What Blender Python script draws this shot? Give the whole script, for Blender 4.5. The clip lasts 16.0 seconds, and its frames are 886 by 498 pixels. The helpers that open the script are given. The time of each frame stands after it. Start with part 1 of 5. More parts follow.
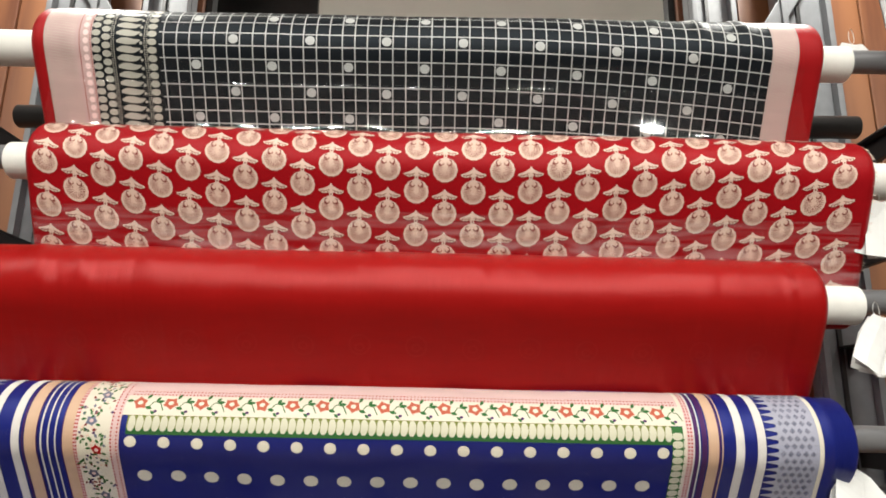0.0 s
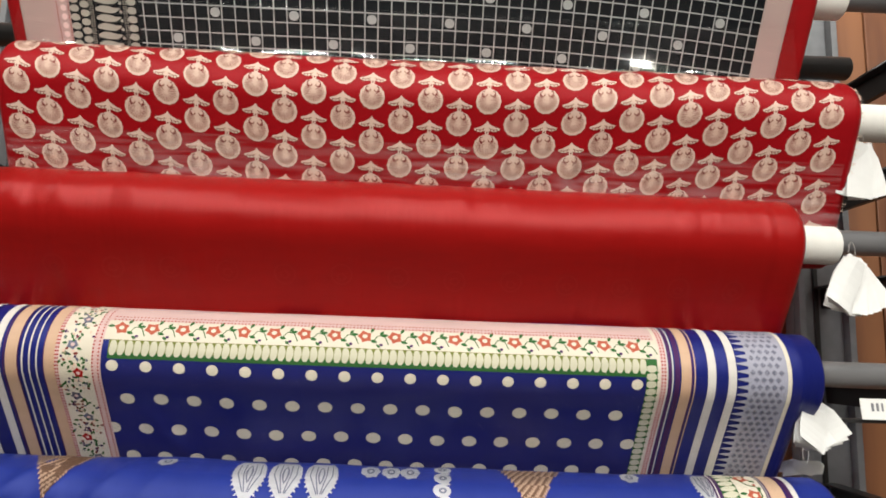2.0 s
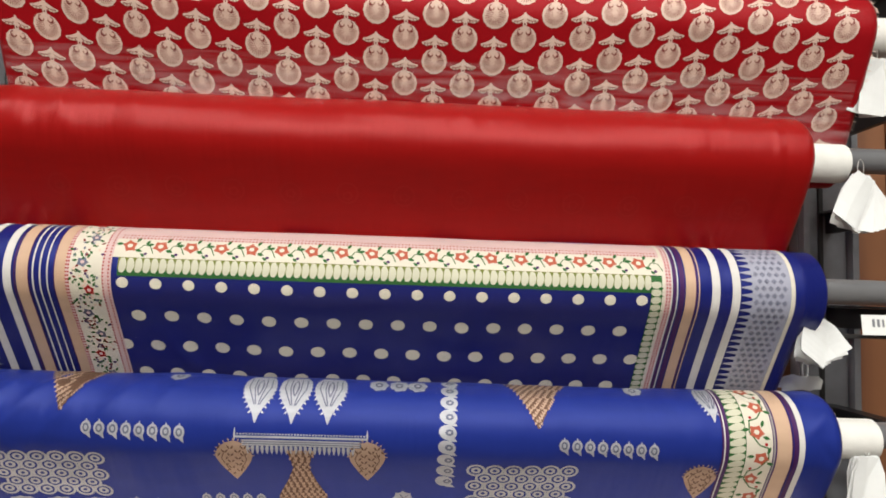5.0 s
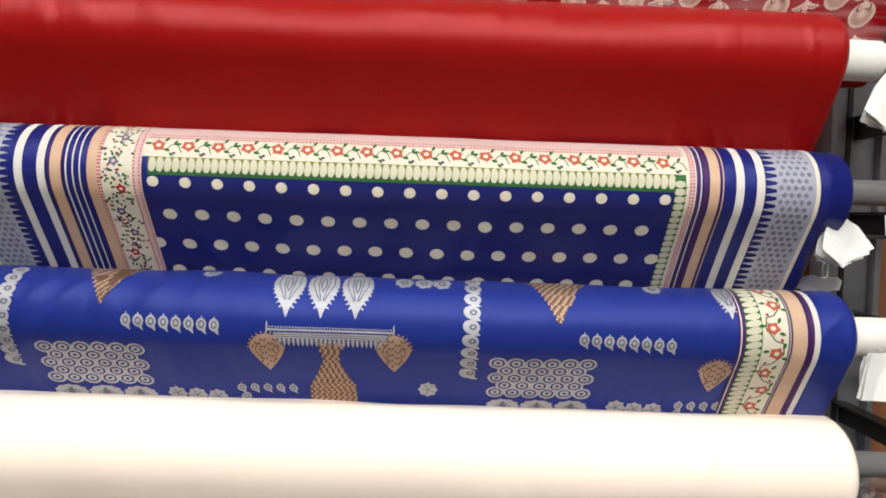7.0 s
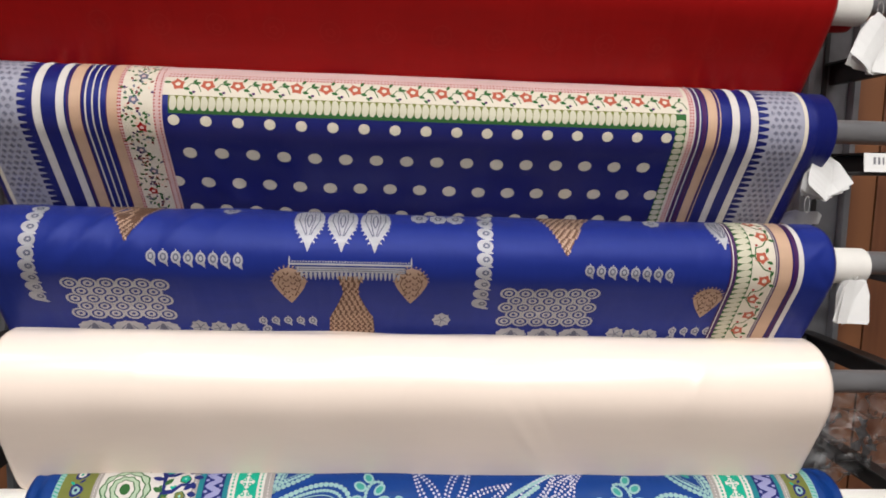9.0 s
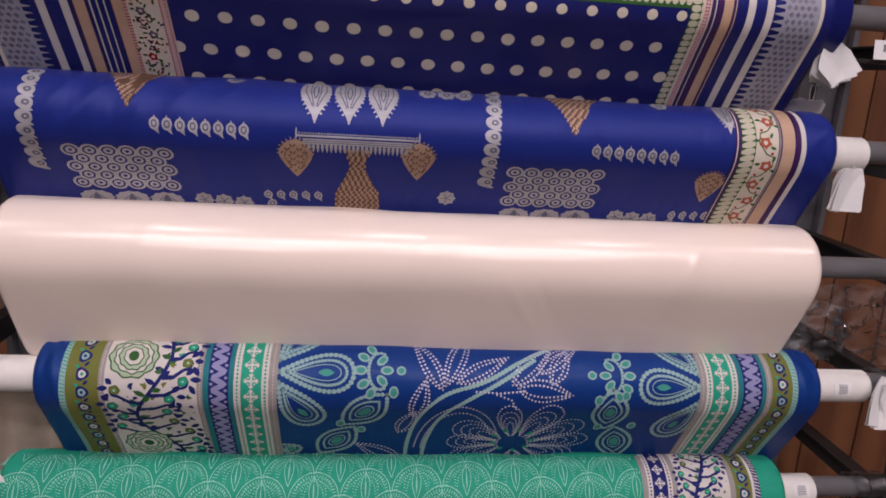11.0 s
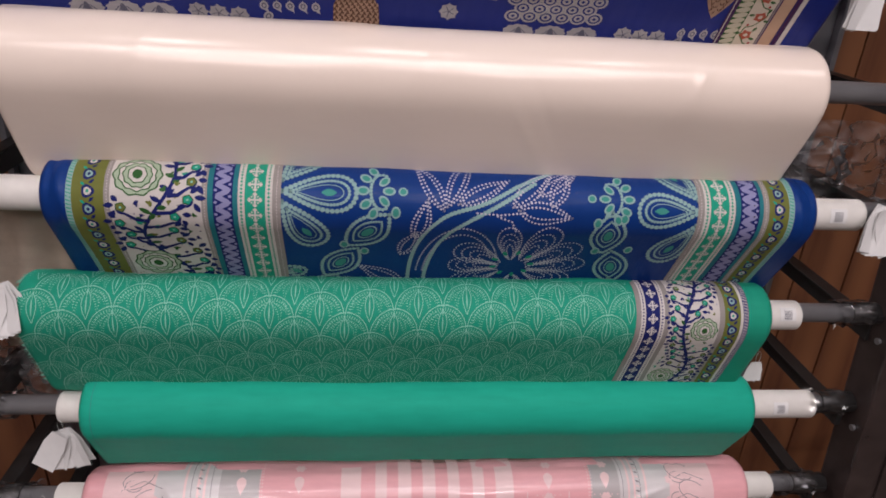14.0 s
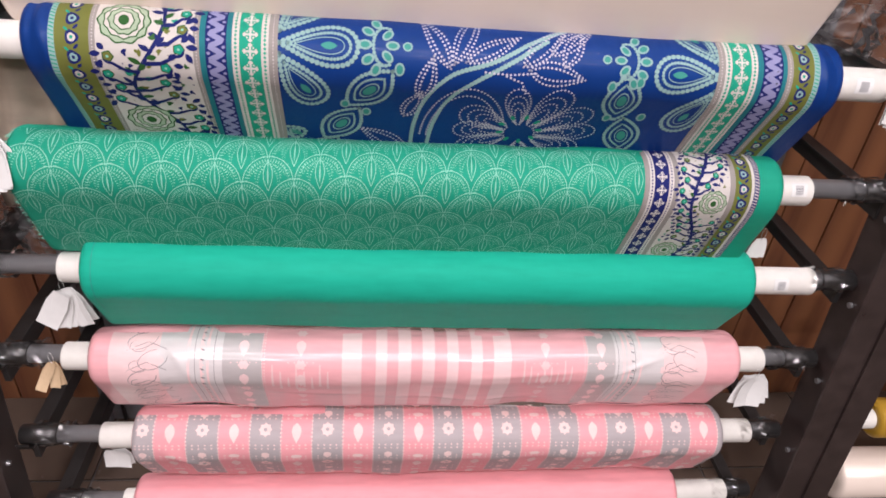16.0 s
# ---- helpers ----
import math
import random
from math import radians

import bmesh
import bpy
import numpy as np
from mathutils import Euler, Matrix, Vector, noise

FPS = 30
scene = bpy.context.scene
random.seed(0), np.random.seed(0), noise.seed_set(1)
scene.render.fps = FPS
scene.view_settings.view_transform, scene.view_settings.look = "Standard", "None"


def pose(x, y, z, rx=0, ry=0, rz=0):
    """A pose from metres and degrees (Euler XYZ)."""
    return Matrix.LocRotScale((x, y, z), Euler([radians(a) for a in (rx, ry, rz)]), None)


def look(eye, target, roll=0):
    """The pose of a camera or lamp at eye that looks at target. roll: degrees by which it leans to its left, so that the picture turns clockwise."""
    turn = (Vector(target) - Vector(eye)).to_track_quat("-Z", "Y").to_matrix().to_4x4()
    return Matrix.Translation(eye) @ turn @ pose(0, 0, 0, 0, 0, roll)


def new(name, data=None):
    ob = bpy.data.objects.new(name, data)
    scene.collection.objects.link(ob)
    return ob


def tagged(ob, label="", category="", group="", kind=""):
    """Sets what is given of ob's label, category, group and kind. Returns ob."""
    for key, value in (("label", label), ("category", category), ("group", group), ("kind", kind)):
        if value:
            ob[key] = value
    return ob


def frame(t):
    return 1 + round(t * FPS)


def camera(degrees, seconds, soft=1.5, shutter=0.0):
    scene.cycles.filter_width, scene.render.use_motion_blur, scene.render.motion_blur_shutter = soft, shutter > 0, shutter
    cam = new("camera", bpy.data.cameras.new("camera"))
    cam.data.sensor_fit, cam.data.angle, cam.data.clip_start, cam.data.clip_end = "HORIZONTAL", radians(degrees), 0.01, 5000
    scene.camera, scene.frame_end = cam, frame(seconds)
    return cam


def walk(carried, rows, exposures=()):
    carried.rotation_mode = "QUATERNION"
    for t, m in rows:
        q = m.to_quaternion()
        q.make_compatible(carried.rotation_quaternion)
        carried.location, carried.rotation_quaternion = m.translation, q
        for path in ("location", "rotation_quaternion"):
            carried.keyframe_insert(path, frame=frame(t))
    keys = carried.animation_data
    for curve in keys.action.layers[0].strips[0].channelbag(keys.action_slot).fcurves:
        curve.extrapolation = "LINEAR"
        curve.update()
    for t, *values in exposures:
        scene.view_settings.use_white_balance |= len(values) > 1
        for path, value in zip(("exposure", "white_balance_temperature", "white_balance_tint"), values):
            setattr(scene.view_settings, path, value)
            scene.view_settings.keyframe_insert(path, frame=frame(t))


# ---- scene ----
cam = camera(66.4, 16.0, soft=1.75)
RAISE = 0.14  # metres from the rack's own zero to the shop floor
PATH = [
    (0, (0.007, -0.067, 1.598), (0.014, 1.874, 2.08), 0.7),
    (0.5, (0.01, -0.064, 1.599), (0.014, 1.885, 2.046), 1.0),
    (1, (0.008, -0.061, 1.588), (0.038, 1.89, 2.025), 1.3),
    (1.5, (0.01, -0.065, 1.584), (0.008, 1.904, 1.933), 1.1),
    (2, (0.009, -0.063, 1.591), (0.066, 1.913, 1.895), 1.6),
    (2.5, (0.013, -0.063, 1.582), (0.062, 1.916, 1.863), 2.5),
    (3, (0.014, -0.062, 1.572), (0.068, 1.924, 1.8), 1.6),
    (3.5, (0.011, -0.059, 1.569), (0.091, 1.931, 1.754), 1.4),
    (6, (0.003, -0.061, 1.555), (0.045, 1.937, 1.628), 1.4),
    (6.5, (0.005, -0.064, 1.548), (0.04, 1.935, 1.548), 1.4),
    (7, (-0.005, -0.069, 1.534), (0.01, 1.928, 1.435), 1.5),
    (7.5, (-0.019, -0.079, 1.536), (0.02, 1.917, 1.415), 0.8),
    (8, (-0.041, -0.096, 1.537), (0.04, 1.895, 1.369), 0.7),
    (8.5, (-0.057, -0.108, 1.525), (0.049, 1.88, 1.331), 0.9),
    (10.8, (-0.116, -0.114, 1.481), (0.092, 1.817, 1.003), 3.2),
    (11, (-0.11, -0.119, 1.473), (0.091, 1.807, 0.974), 3.0),
    (11.5, (-0.11, -0.124, 1.466), (0.1, 1.795, 0.94), 3.1),
    (12, (-0.105, -0.125, 1.463), (0.102, 1.77, 0.858), 2.9),
    (12.5, (-0.102, -0.127, 1.457), (0.08, 1.74, 0.763), 2.6),
    (13, (-0.106, -0.132, 1.43), (0.095, 1.699, 0.65), 2.7),
    (13.5, (-0.11, -0.136, 1.406), (0.111, 1.673, 0.584), 3.4),
    (14, (-0.11, -0.147, 1.397), (0.096, 1.659, 0.562), 3.4),
    (14.5, (-0.119, -0.151, 1.392), (0.078, 1.636, 0.514), 3.9),
    (15, (-0.116, -0.145, 1.394), (0.072, 1.583, 0.405), 4.1),
    (15.5, (-0.115, -0.141, 1.365), (0.103, 1.537, 0.298), 4.7),
    (16, (-0.113, -0.14, 1.352), (0.099, 1.505, 0.234), 5.0),
]
walk(cam, [(t, look((e[0], e[1], e[2] + RAISE), (g[0], g[1], g[2] + RAISE), roll)) for t, e, g, roll in PATH],
     exposures=[(0.0, 0.10, 6450, 5), (3.5, -0.08, 6400, 6), (7.0, 0.02, 6250, 6), (8.5, -0.10, 6250, 8), (11.0, -0.85, 6350, 30), (12.5, -0.84, 6350, 33),
                (13.5, -0.90, 6350, 24), (14.5, -0.80, 6350, 23), (15.1, -0.59, 6300, 21), (15.5, -0.18, 6300, 19), (16.0, -0.07, 6300, 22)])

# ---- world and lamps ----
world = bpy.data.worlds.new("shop_dim_air")
scene.world = world
world.use_nodes = True
world.node_tree.nodes["Background"].inputs[0].default_value = (0.9, 0.93, 1.0, 1)
world.node_tree.nodes["Background"].inputs[1].default_value = 0.03


WARM = (1.0, 0.955, 0.90)
CEIL = 2.95
# downlights in four rows: over the rack's front, along the aisle, and two across the aisle that are unseen fill, added
# to light the rolls' lower faces; two behind the rack and two that wash the boards
LAMPS = [(x, 0.02, 6.0) for x in (-1.60, -0.80, 0.0, 0.80, 1.60)] + [(x, -0.95, 11.0) for x in (-1.32, -0.90, -0.48, -0.06, 0.36, 0.78, 1.20)]
LAMPS += [(x, -1.75, 12.0) for x in (-1.1, -0.35, 0.4, 1.15)]
LAMPS += [(-0.9, -2.6, 46.0), (0.75, -2.6, 46.0), (-0.5, 2.1, 40.0), (0.5, 2.1, 40.0)]
LAMPS += [(-0.78, 0.98, 9.0), (0.78, 0.98, 9.0)]
for lx, ly, watts in LAMPS:
    spot = bpy.data.lights.new("downlight_glow", "AREA")
    spot.shape, spot.size, spot.energy, spot.color = "DISK", 0.13, watts, WARM
    new("downlight_glow", spot).matrix_world = pose(lx, ly, CEIL - 0.022)

# ---- materials ----


def nodes(name):
    m = bpy.data.materials.new(name)
    m.use_nodes = True
    t = m.node_tree
    return m, t, t.nodes["Principled BSDF"]


def surface(name, colour, rough=0.6, metal=0.0, vary=0.12, scale=30.0, bump=0.1, grain=(1, 1, 1), coat=0.0, sheen=0.0,
            coat_rough=0.05, spec=0.5, dark=None, fine=400.0, crease=0.0, uneven=0.06):
    """A worn surface: colour varied at two scales, fine relief."""
    m, t, b = nodes(name)
    n, l = t.nodes.new, t.links.new
    tc, mp = n("ShaderNodeTexCoord"), n("ShaderNodeMapping")
    mp.inputs["Scale"].default_value = grain
    l(tc.outputs["Object"], mp.inputs["Vector"])
    big, small = n("ShaderNodeTexNoise"), n("ShaderNodeTexNoise")
    big.inputs["Scale"].default_value, small.inputs["Scale"].default_value = scale * 0.2, scale
    big.inputs["Detail"].default_value, small.inputs["Detail"].default_value = 4, 5
    l(mp.outputs[0], big.inputs["Vector"]), l(mp.outputs[0], small.inputs["Vector"])
    add = n("ShaderNodeMath")
    add.operation = "ADD"
    l(big.outputs[0], add.inputs[0]), l(small.outputs[0], add.inputs[1])
    ramp = n("ShaderNodeMapRange")
    ramp.inputs[1].default_value, ramp.inputs[2].default_value = 0.6, 1.4
    l(add.outputs[0], ramp.inputs[0])
    mix = n("ShaderNodeMix")
    mix.data_type = "RGBA"
    lo = dark or tuple(c * (1 - 2 * vary) for c in colour)
    hi = tuple(min(1, c * (1 + (0 if dark else vary))) for c in colour)
    mix.inputs["A"].default_value, mix.inputs["B"].default_value = (*lo, 1), (*hi, 1)
    l(ramp.outputs[0], mix.inputs["Factor"]), l(mix.outputs["Result"], b.inputs["Base Color"])
    rr = n("ShaderNodeMapRange")
    rr.inputs[3].default_value, rr.inputs[4].default_value = max(0.02, rough - uneven), min(1, rough + uneven)
    l(small.outputs[0], rr.inputs[0]), l(rr.outputs[0], b.inputs["Roughness"])
    tiny = n("ShaderNodeTexNoise")
    tiny.inputs["Scale"].default_value = fine
    l(mp.outputs[0], tiny.inputs["Vector"])
    bp = n("ShaderNodeBump")
    bp.inputs["Strength"].default_value, bp.inputs["Distance"].default_value = bump, 0.002
    l(tiny.outputs[0], bp.inputs["Height"])
    if crease:
        fold, fm = n("ShaderNodeTexNoise"), n("ShaderNodeMapping")
        fm.inputs["Scale"].default_value, fm.inputs["Rotation"].default_value = (26, 5, 5), (0, radians(14), 0)
        fold.inputs["Scale"].default_value, fold.inputs["Detail"].default_value = 1.0, 2.5
        fb = n("ShaderNodeBump")
        fb.inputs["Strength"].default_value, fb.inputs["Distance"].default_value = crease, 0.008
        l(tc.outputs["Object"], fm.inputs["Vector"]), l(fm.outputs[0], fold.inputs["Vector"])
        l(fold.outputs[0], fb.inputs["Height"]), l(fb.outputs[0], bp.inputs["Normal"])
    l(bp.outputs[0], b.inputs["Normal"])
    b.inputs["Metallic"].default_value, b.inputs["Coat Weight"].default_value = metal, coat
    b.inputs["Coat Roughness"].default_value, b.inputs["Sheen Weight"].default_value = coat_rough, sheen
    b.inputs["Specular IOR Level"].default_value = spec
    return m


def cloth(name, colour, rough=0.5, coat=0.0, sheen=0.0, vary=0.06, bump=0.12, spec=0.35, crease=0.22, metal=0.0):
    """Cloth: its gloss takes the colour of the dyed thread."""
    m = surface(name, colour, rough, metal, vary, 60, bump, (0.35, 1.6, 1.6), coat * 0.8, sheen, 0.17, spec, fine=900, crease=crease, uneven=0.02)
    top = max(colour)
    m.node_tree.nodes["Principled BSDF"].inputs["Specular Tint"].default_value = (*(0.25 + 0.75 * (c / top) ** 0.7 for c in colour), 1)
    return m


def wood(name, light, dark, rough=0.5):
    m, t, b = nodes(name)
    n, l = t.nodes.new, t.links.new
    tc, mp, info = n("ShaderNodeTexCoord"), n("ShaderNodeMapping"), n("ShaderNodeObjectInfo")
    mp.inputs["Scale"].default_value = (9, 9, 0.9)
    l(tc.outputs["Object"], mp.inputs["Vector"])
    vm = n("ShaderNodeVectorMath")
    vm.operation = "ADD"
    off = n("ShaderNodeMath")
    off.operation = "MULTIPLY"
    off.inputs[1].default_value = 37.0
    l(info.outputs["Random"], off.inputs[0])
    l(mp.outputs[0], vm.inputs[0]), l(off.outputs[0], vm.inputs[1])
    grain, fig = n("ShaderNodeTexNoise"), n("ShaderNodeTexWave")
    grain.inputs["Scale"].default_value, grain.inputs["Detail"].default_value = 6, 8
    fig.bands_direction = "X"
    fig.inputs["Scale"].default_value, fig.inputs["Distortion"].default_value = 0.32, 5
    fig.inputs["Detail"].default_value, fig.inputs["Detail Scale"].default_value = 3, 0.6
    l(vm.outputs[0], grain.inputs["Vector"]), l(vm.outputs[0], fig.inputs["Vector"])
    mul = n("ShaderNodeMath")
    mul.operation = "MULTIPLY"
    l(grain.outputs[0], mul.inputs[0]), l(fig.outputs[0], mul.inputs[1])
    ad = n("ShaderNodeMath")
    ad.operation = "ADD"
    sc = n("ShaderNodeMath")
    sc.operation = "MULTIPLY_ADD"
    sc.inputs[1].default_value, sc.inputs[2].default_value = 0.3, 0.0
    l(info.outputs["Random"], sc.inputs[0])
    l(mul.outputs[0], ad.inputs[0]), l(sc.outputs[0], ad.inputs[1])
    mix = n("ShaderNodeMix")
    mix.data_type = "RGBA"
    mix.inputs["A"].default_value, mix.inputs["B"].default_value = (*light, 1), (*dark, 1)
    l(ad.outputs[0], mix.inputs["Factor"]), l(mix.outputs["Result"], b.inputs["Base Color"])
    b.inputs["Roughness"].default_value = rough
    bp = n("ShaderNodeBump")
    bp.inputs["Strength"].default_value, bp.inputs["Distance"].default_value = 0.15, 0.002
    l(grain.outputs[0], bp.inputs["Height"]), l(bp.outputs[0], b.inputs["Normal"])
    return m


STEEL = surface("grey_painted_steel", (0.17, 0.175, 0.185), 0.45, 0.0, 0.12, 40, 0.05)
PIPE = surface("grey_steel_pipe", (0.30, 0.30, 0.31), 0.35, 0.6, 0.1, 60, 0.05, (0.3, 1, 1))
BLACK = surface("black_powder_coat", (0.018, 0.017, 0.017), 0.4, 0.0, 0.2, 50, 0.1)
POST = surface("dark_brown_steel", (0.042, 0.030, 0.028), 0.30, 0.0, 0.25, 30, 0.1)
CARD = surface("white_paper_tube", (0.80, 0.78, 0.73), 0.6, 0, 0.05, 60, 0.1)
PAPER = surface("white_paper_tag", (0.70, 0.70, 0.685), 0.7, 0, 0.04, 50, 0.05)
INK = surface("grey_print_ink", (0.18, 0.18, 0.2), 0.7, 0, 0.1, 50, 0.0)
PINE = wood("pine_panel", (0.26, 0.108, 0.046), (0.095, 0.030, 0.016), 0.45)
KRAFT = surface("brown_kraft_paper", (0.50, 0.36, 0.22), 0.7, 0, 0.1, 40, 0.2)
OCHRE = cloth("ochre_silk", (0.45, 0.26, 0.03), 0.4)
STOCK = surface("dim_shop_wall", (0.16, 0.13, 0.11), 0.7, 0, 0.3, 6, 0.1)
PLASTER = surface("cream_wall_paint", (0.74, 0.71, 0.64), 0.8, 0, 0.04, 12, 0.1)
CEILM = surface("white_ceiling_paint", (0.8, 0.79, 0.76), 0.85, 0, 0.03, 10, 0.1)
FLOORM = surface("brown_floor_tile", (0.10, 0.072, 0.056), 0.25, 0, 0.08, 14, 0.05)
GROUT = surface("grey_grout", (0.10, 0.09, 0.085), 0.8, 0, 0.1, 30, 0.1)


def sleeve_film(name, milk, gain_by, rough=0.06):
    """Clear film: see-through, with a sharp gloss that grows towards the edges."""
    m = bpy.data.materials.new(name)
    m.use_nodes = True
    t = m.node_tree
    t.nodes.remove(t.nodes["Principled BSDF"])
    n, l = t.nodes.new, t.links.new
    clear, gloss, mix, fres, gain = n("ShaderNodeBsdfTransparent"), n("ShaderNodeBsdfGlossy"), n("ShaderNodeMixShader"), n("ShaderNodeFresnel"), n("ShaderNodeMath")
    gloss.inputs["Roughness"].default_value = rough
    fres.inputs["IOR"].default_value = 1.5
    gain.operation = "MULTIPLY"
    gain.use_clamp = True
    gain.inputs[1].default_value = gain_by
    l(fres.outputs[0], gain.inputs[0]), l(gain.outputs[0], mix.inputs[0])
    haze, veil, cloud, amount = n("ShaderNodeBsdfDiffuse"), n("ShaderNodeMixShader"), n("ShaderNodeTexNoise"), n("ShaderNodeMapRange")
    haze.inputs["Color"].default_value = (0.85, 0.85, 0.86, 1)
    cloud.inputs["Scale"].default_value, cloud.inputs["Detail"].default_value = 9.0, 3.0
    amount.inputs[1].default_value, amount.inputs[2].default_value = 0.40, 0.75
    amount.inputs[3].default_value, amount.inputs[4].default_value = 0.0, milk
    l(cloud.outputs[0], amount.inputs[0]), l(amount.outputs[0], veil.inputs[0])
    l(clear.outputs[0], veil.inputs[1]), l(haze.outputs[0], veil.inputs[2])
    l(veil.outputs[0], mix.inputs[1]), l(gloss.outputs[0], mix.inputs[2])
    l(mix.outputs[0], t.nodes["Material Output"].inputs["Surface"])
    return m


SLEEVE = sleeve_film("clear_sleeve_film", 0.006, 1.1)
# its strong white veil paints in the hazy sheen on the medallion roll's film
VEILED = sleeve_film("sheen_veil_film", 0.12, 1.1)
GLINT = sleeve_film("clear_wrap_film", 0.03, 1.5, 0.16)
BAG = sleeve_film("crumpled_plastic", 0.16, 1.3, 0.32)

# ---- building helpers ----


def link_mesh(name, bm, material, parent=None, label=""):
    me = bpy.data.meshes.new(name)
    bm.normal_update()
    bm.to_mesh(me)
    bm.free()
    for m in (material if isinstance(material, (list, tuple)) else [material]):
        me.materials.append(m)
    ob = new(name, me)
    if parent:
        ob.parent = parent
    if label:
        tagged(ob, label)
    return ob


def part(name, bm, material, parent, label=""):
    return link_mesh(name, bm, material, parent, label)


def thing(name, x, y, z, label, category, group="", kind=""):
    ob = new(name)
    ob.empty_display_size = 0.05
    ob.location = (x, y, z)
    return tagged(ob, label, category, group, kind)


def box(x0, x1, y0, y1, z0, z1, bevel=0.0):
    bm = bmesh.new()
    bmesh.ops.create_cube(bm, size=1)
    for v in bm.verts:
        v.co = ((x0 + x1) / 2 + v.co.x * (x1 - x0), (y0 + y1) / 2 + v.co.y * (y1 - y0), (z0 + z1) / 2 + v.co.z * (z1 - z0))
    if bevel:
        bmesh.ops.bevel(bm, geom=bm.edges[:], offset=bevel, segments=2, affect="EDGES", profile=0.7)
    return bm


def tube(x0, x1, r, inner=0.0, seg=28, y=0.0, z=0.0, bevel=0.0015):
    """A tube along x with rounded rims; open when inner is given."""
    bm = bmesh.new()
    prof = [(x0, r - bevel), (x0 + bevel, r), (x1 - bevel, r), (x1, r - bevel)]
    if inner:
        prof += [(x1, inner), (x0, inner)]
    rings = []
    for px, pr in prof:
        rings.append([bm.verts.new((px, y + pr * math.cos(2 * math.pi * i / seg), z + pr * math.sin(2 * math.pi * i / seg))) for i in range(seg)])
    pairs = list(zip(rings, rings[1:])) + ([(rings[-1], rings[0])] if inner else [])
    for a, b in pairs:
        for i in range(seg):
            bm.faces.new((a[i], a[(i + 1) % seg], b[(i + 1) % seg], b[i]))
    if not inner:
        bm.faces.new(rings[0]), bm.faces.new(rings[-1])
    bmesh.ops.recalc_face_normals(bm, faces=bm.faces[:])
    for f in bm.faces:
        f.smooth = len(f.verts) == 4
    return bm


# ---- the cloth rolls: shape ----
# rolls begin
YC = 0.81
# height of the tube at x=0, its fall per metre to the right, wound radius, sag: tail radius, set back, drop; cloth ends; tube ends
ROLLS = {
    "check": dict(z=2.100, s=-0.007, r=0.054, q=0.016, ty=0.050, h=0.155, x0=-0.555, x1=0.528, c0=-0.68, c1=0.584),
    "medallion": dict(z=1.926, s=-0.012, r=0.052, q=0.014, ty=0.048, h=0.185, x0=-0.537, x1=0.575, c0=-0.582, c1=0.66),
    "satin": dict(z=1.752, s=-0.010, r=0.057, q=0.019, ty=0.055, h=0.151, soft=0.010, x0=-0.61, x1=0.489, c0=-0.66, c1=0.553),
    "dots": dict(z=1.577, s=-0.008, r=0.056, q=0.012, ty=0.062, h=0.160, x0=-0.60, x1=0.482, c0=-0.62, c1=0.506),
    "turban": dict(z=1.394, s=-0.008, r=0.056, q=0.016, ty=0.055, h=0.155, x0=-0.60, x1=0.518, c0=-0.66, c1=0.587),
    "cream": dict(z=1.219, s=-0.008, r=0.067, q=0.036, ty=0.034, h=0.142, soft=0.014, x0=-0.594, x1=0.524, c0=-0.60, c1=0.528),
    "garden": dict(z=1.030, s=-0.009, r=0.056, q=0.012, ty=0.058, h=0.190, x0=-0.563, x1=0.568, c0=-0.70, c1=0.671),
    "lotus": dict(z=0.842, s=-0.009, r=0.059, q=0.021, ty=0.020, h=0.150, soft=0.012, x0=-0.632, x1=0.546, c0=-0.68, c1=0.617),
    "green": dict(z=0.653, s=-0.010, r=0.058, q=0.030, ty=0.026, h=0.105, x0=-0.572, x1=0.565, c0=-0.618, c1=0.700),
    "stripe": dict(z=0.455, s=-0.009, r=0.056, q=0.034, ty=0.024, h=0.105, x0=-0.602, x1=0.603, c0=-0.657, c1=0.670),
    "patch": dict(z=0.242, s=-0.009, r=0.056, q=0.032, ty=0.024, h=0.105, x0=-0.566, x1=0.636, c0=-0.635, c1=0.716),
    "pink": dict(z=0.033, s=-0.009, r=0.056, q=0.030, ty=0.020, h=0.090, x0=-0.60, x1=0.592, c0=-0.63, c1=0.726),
}


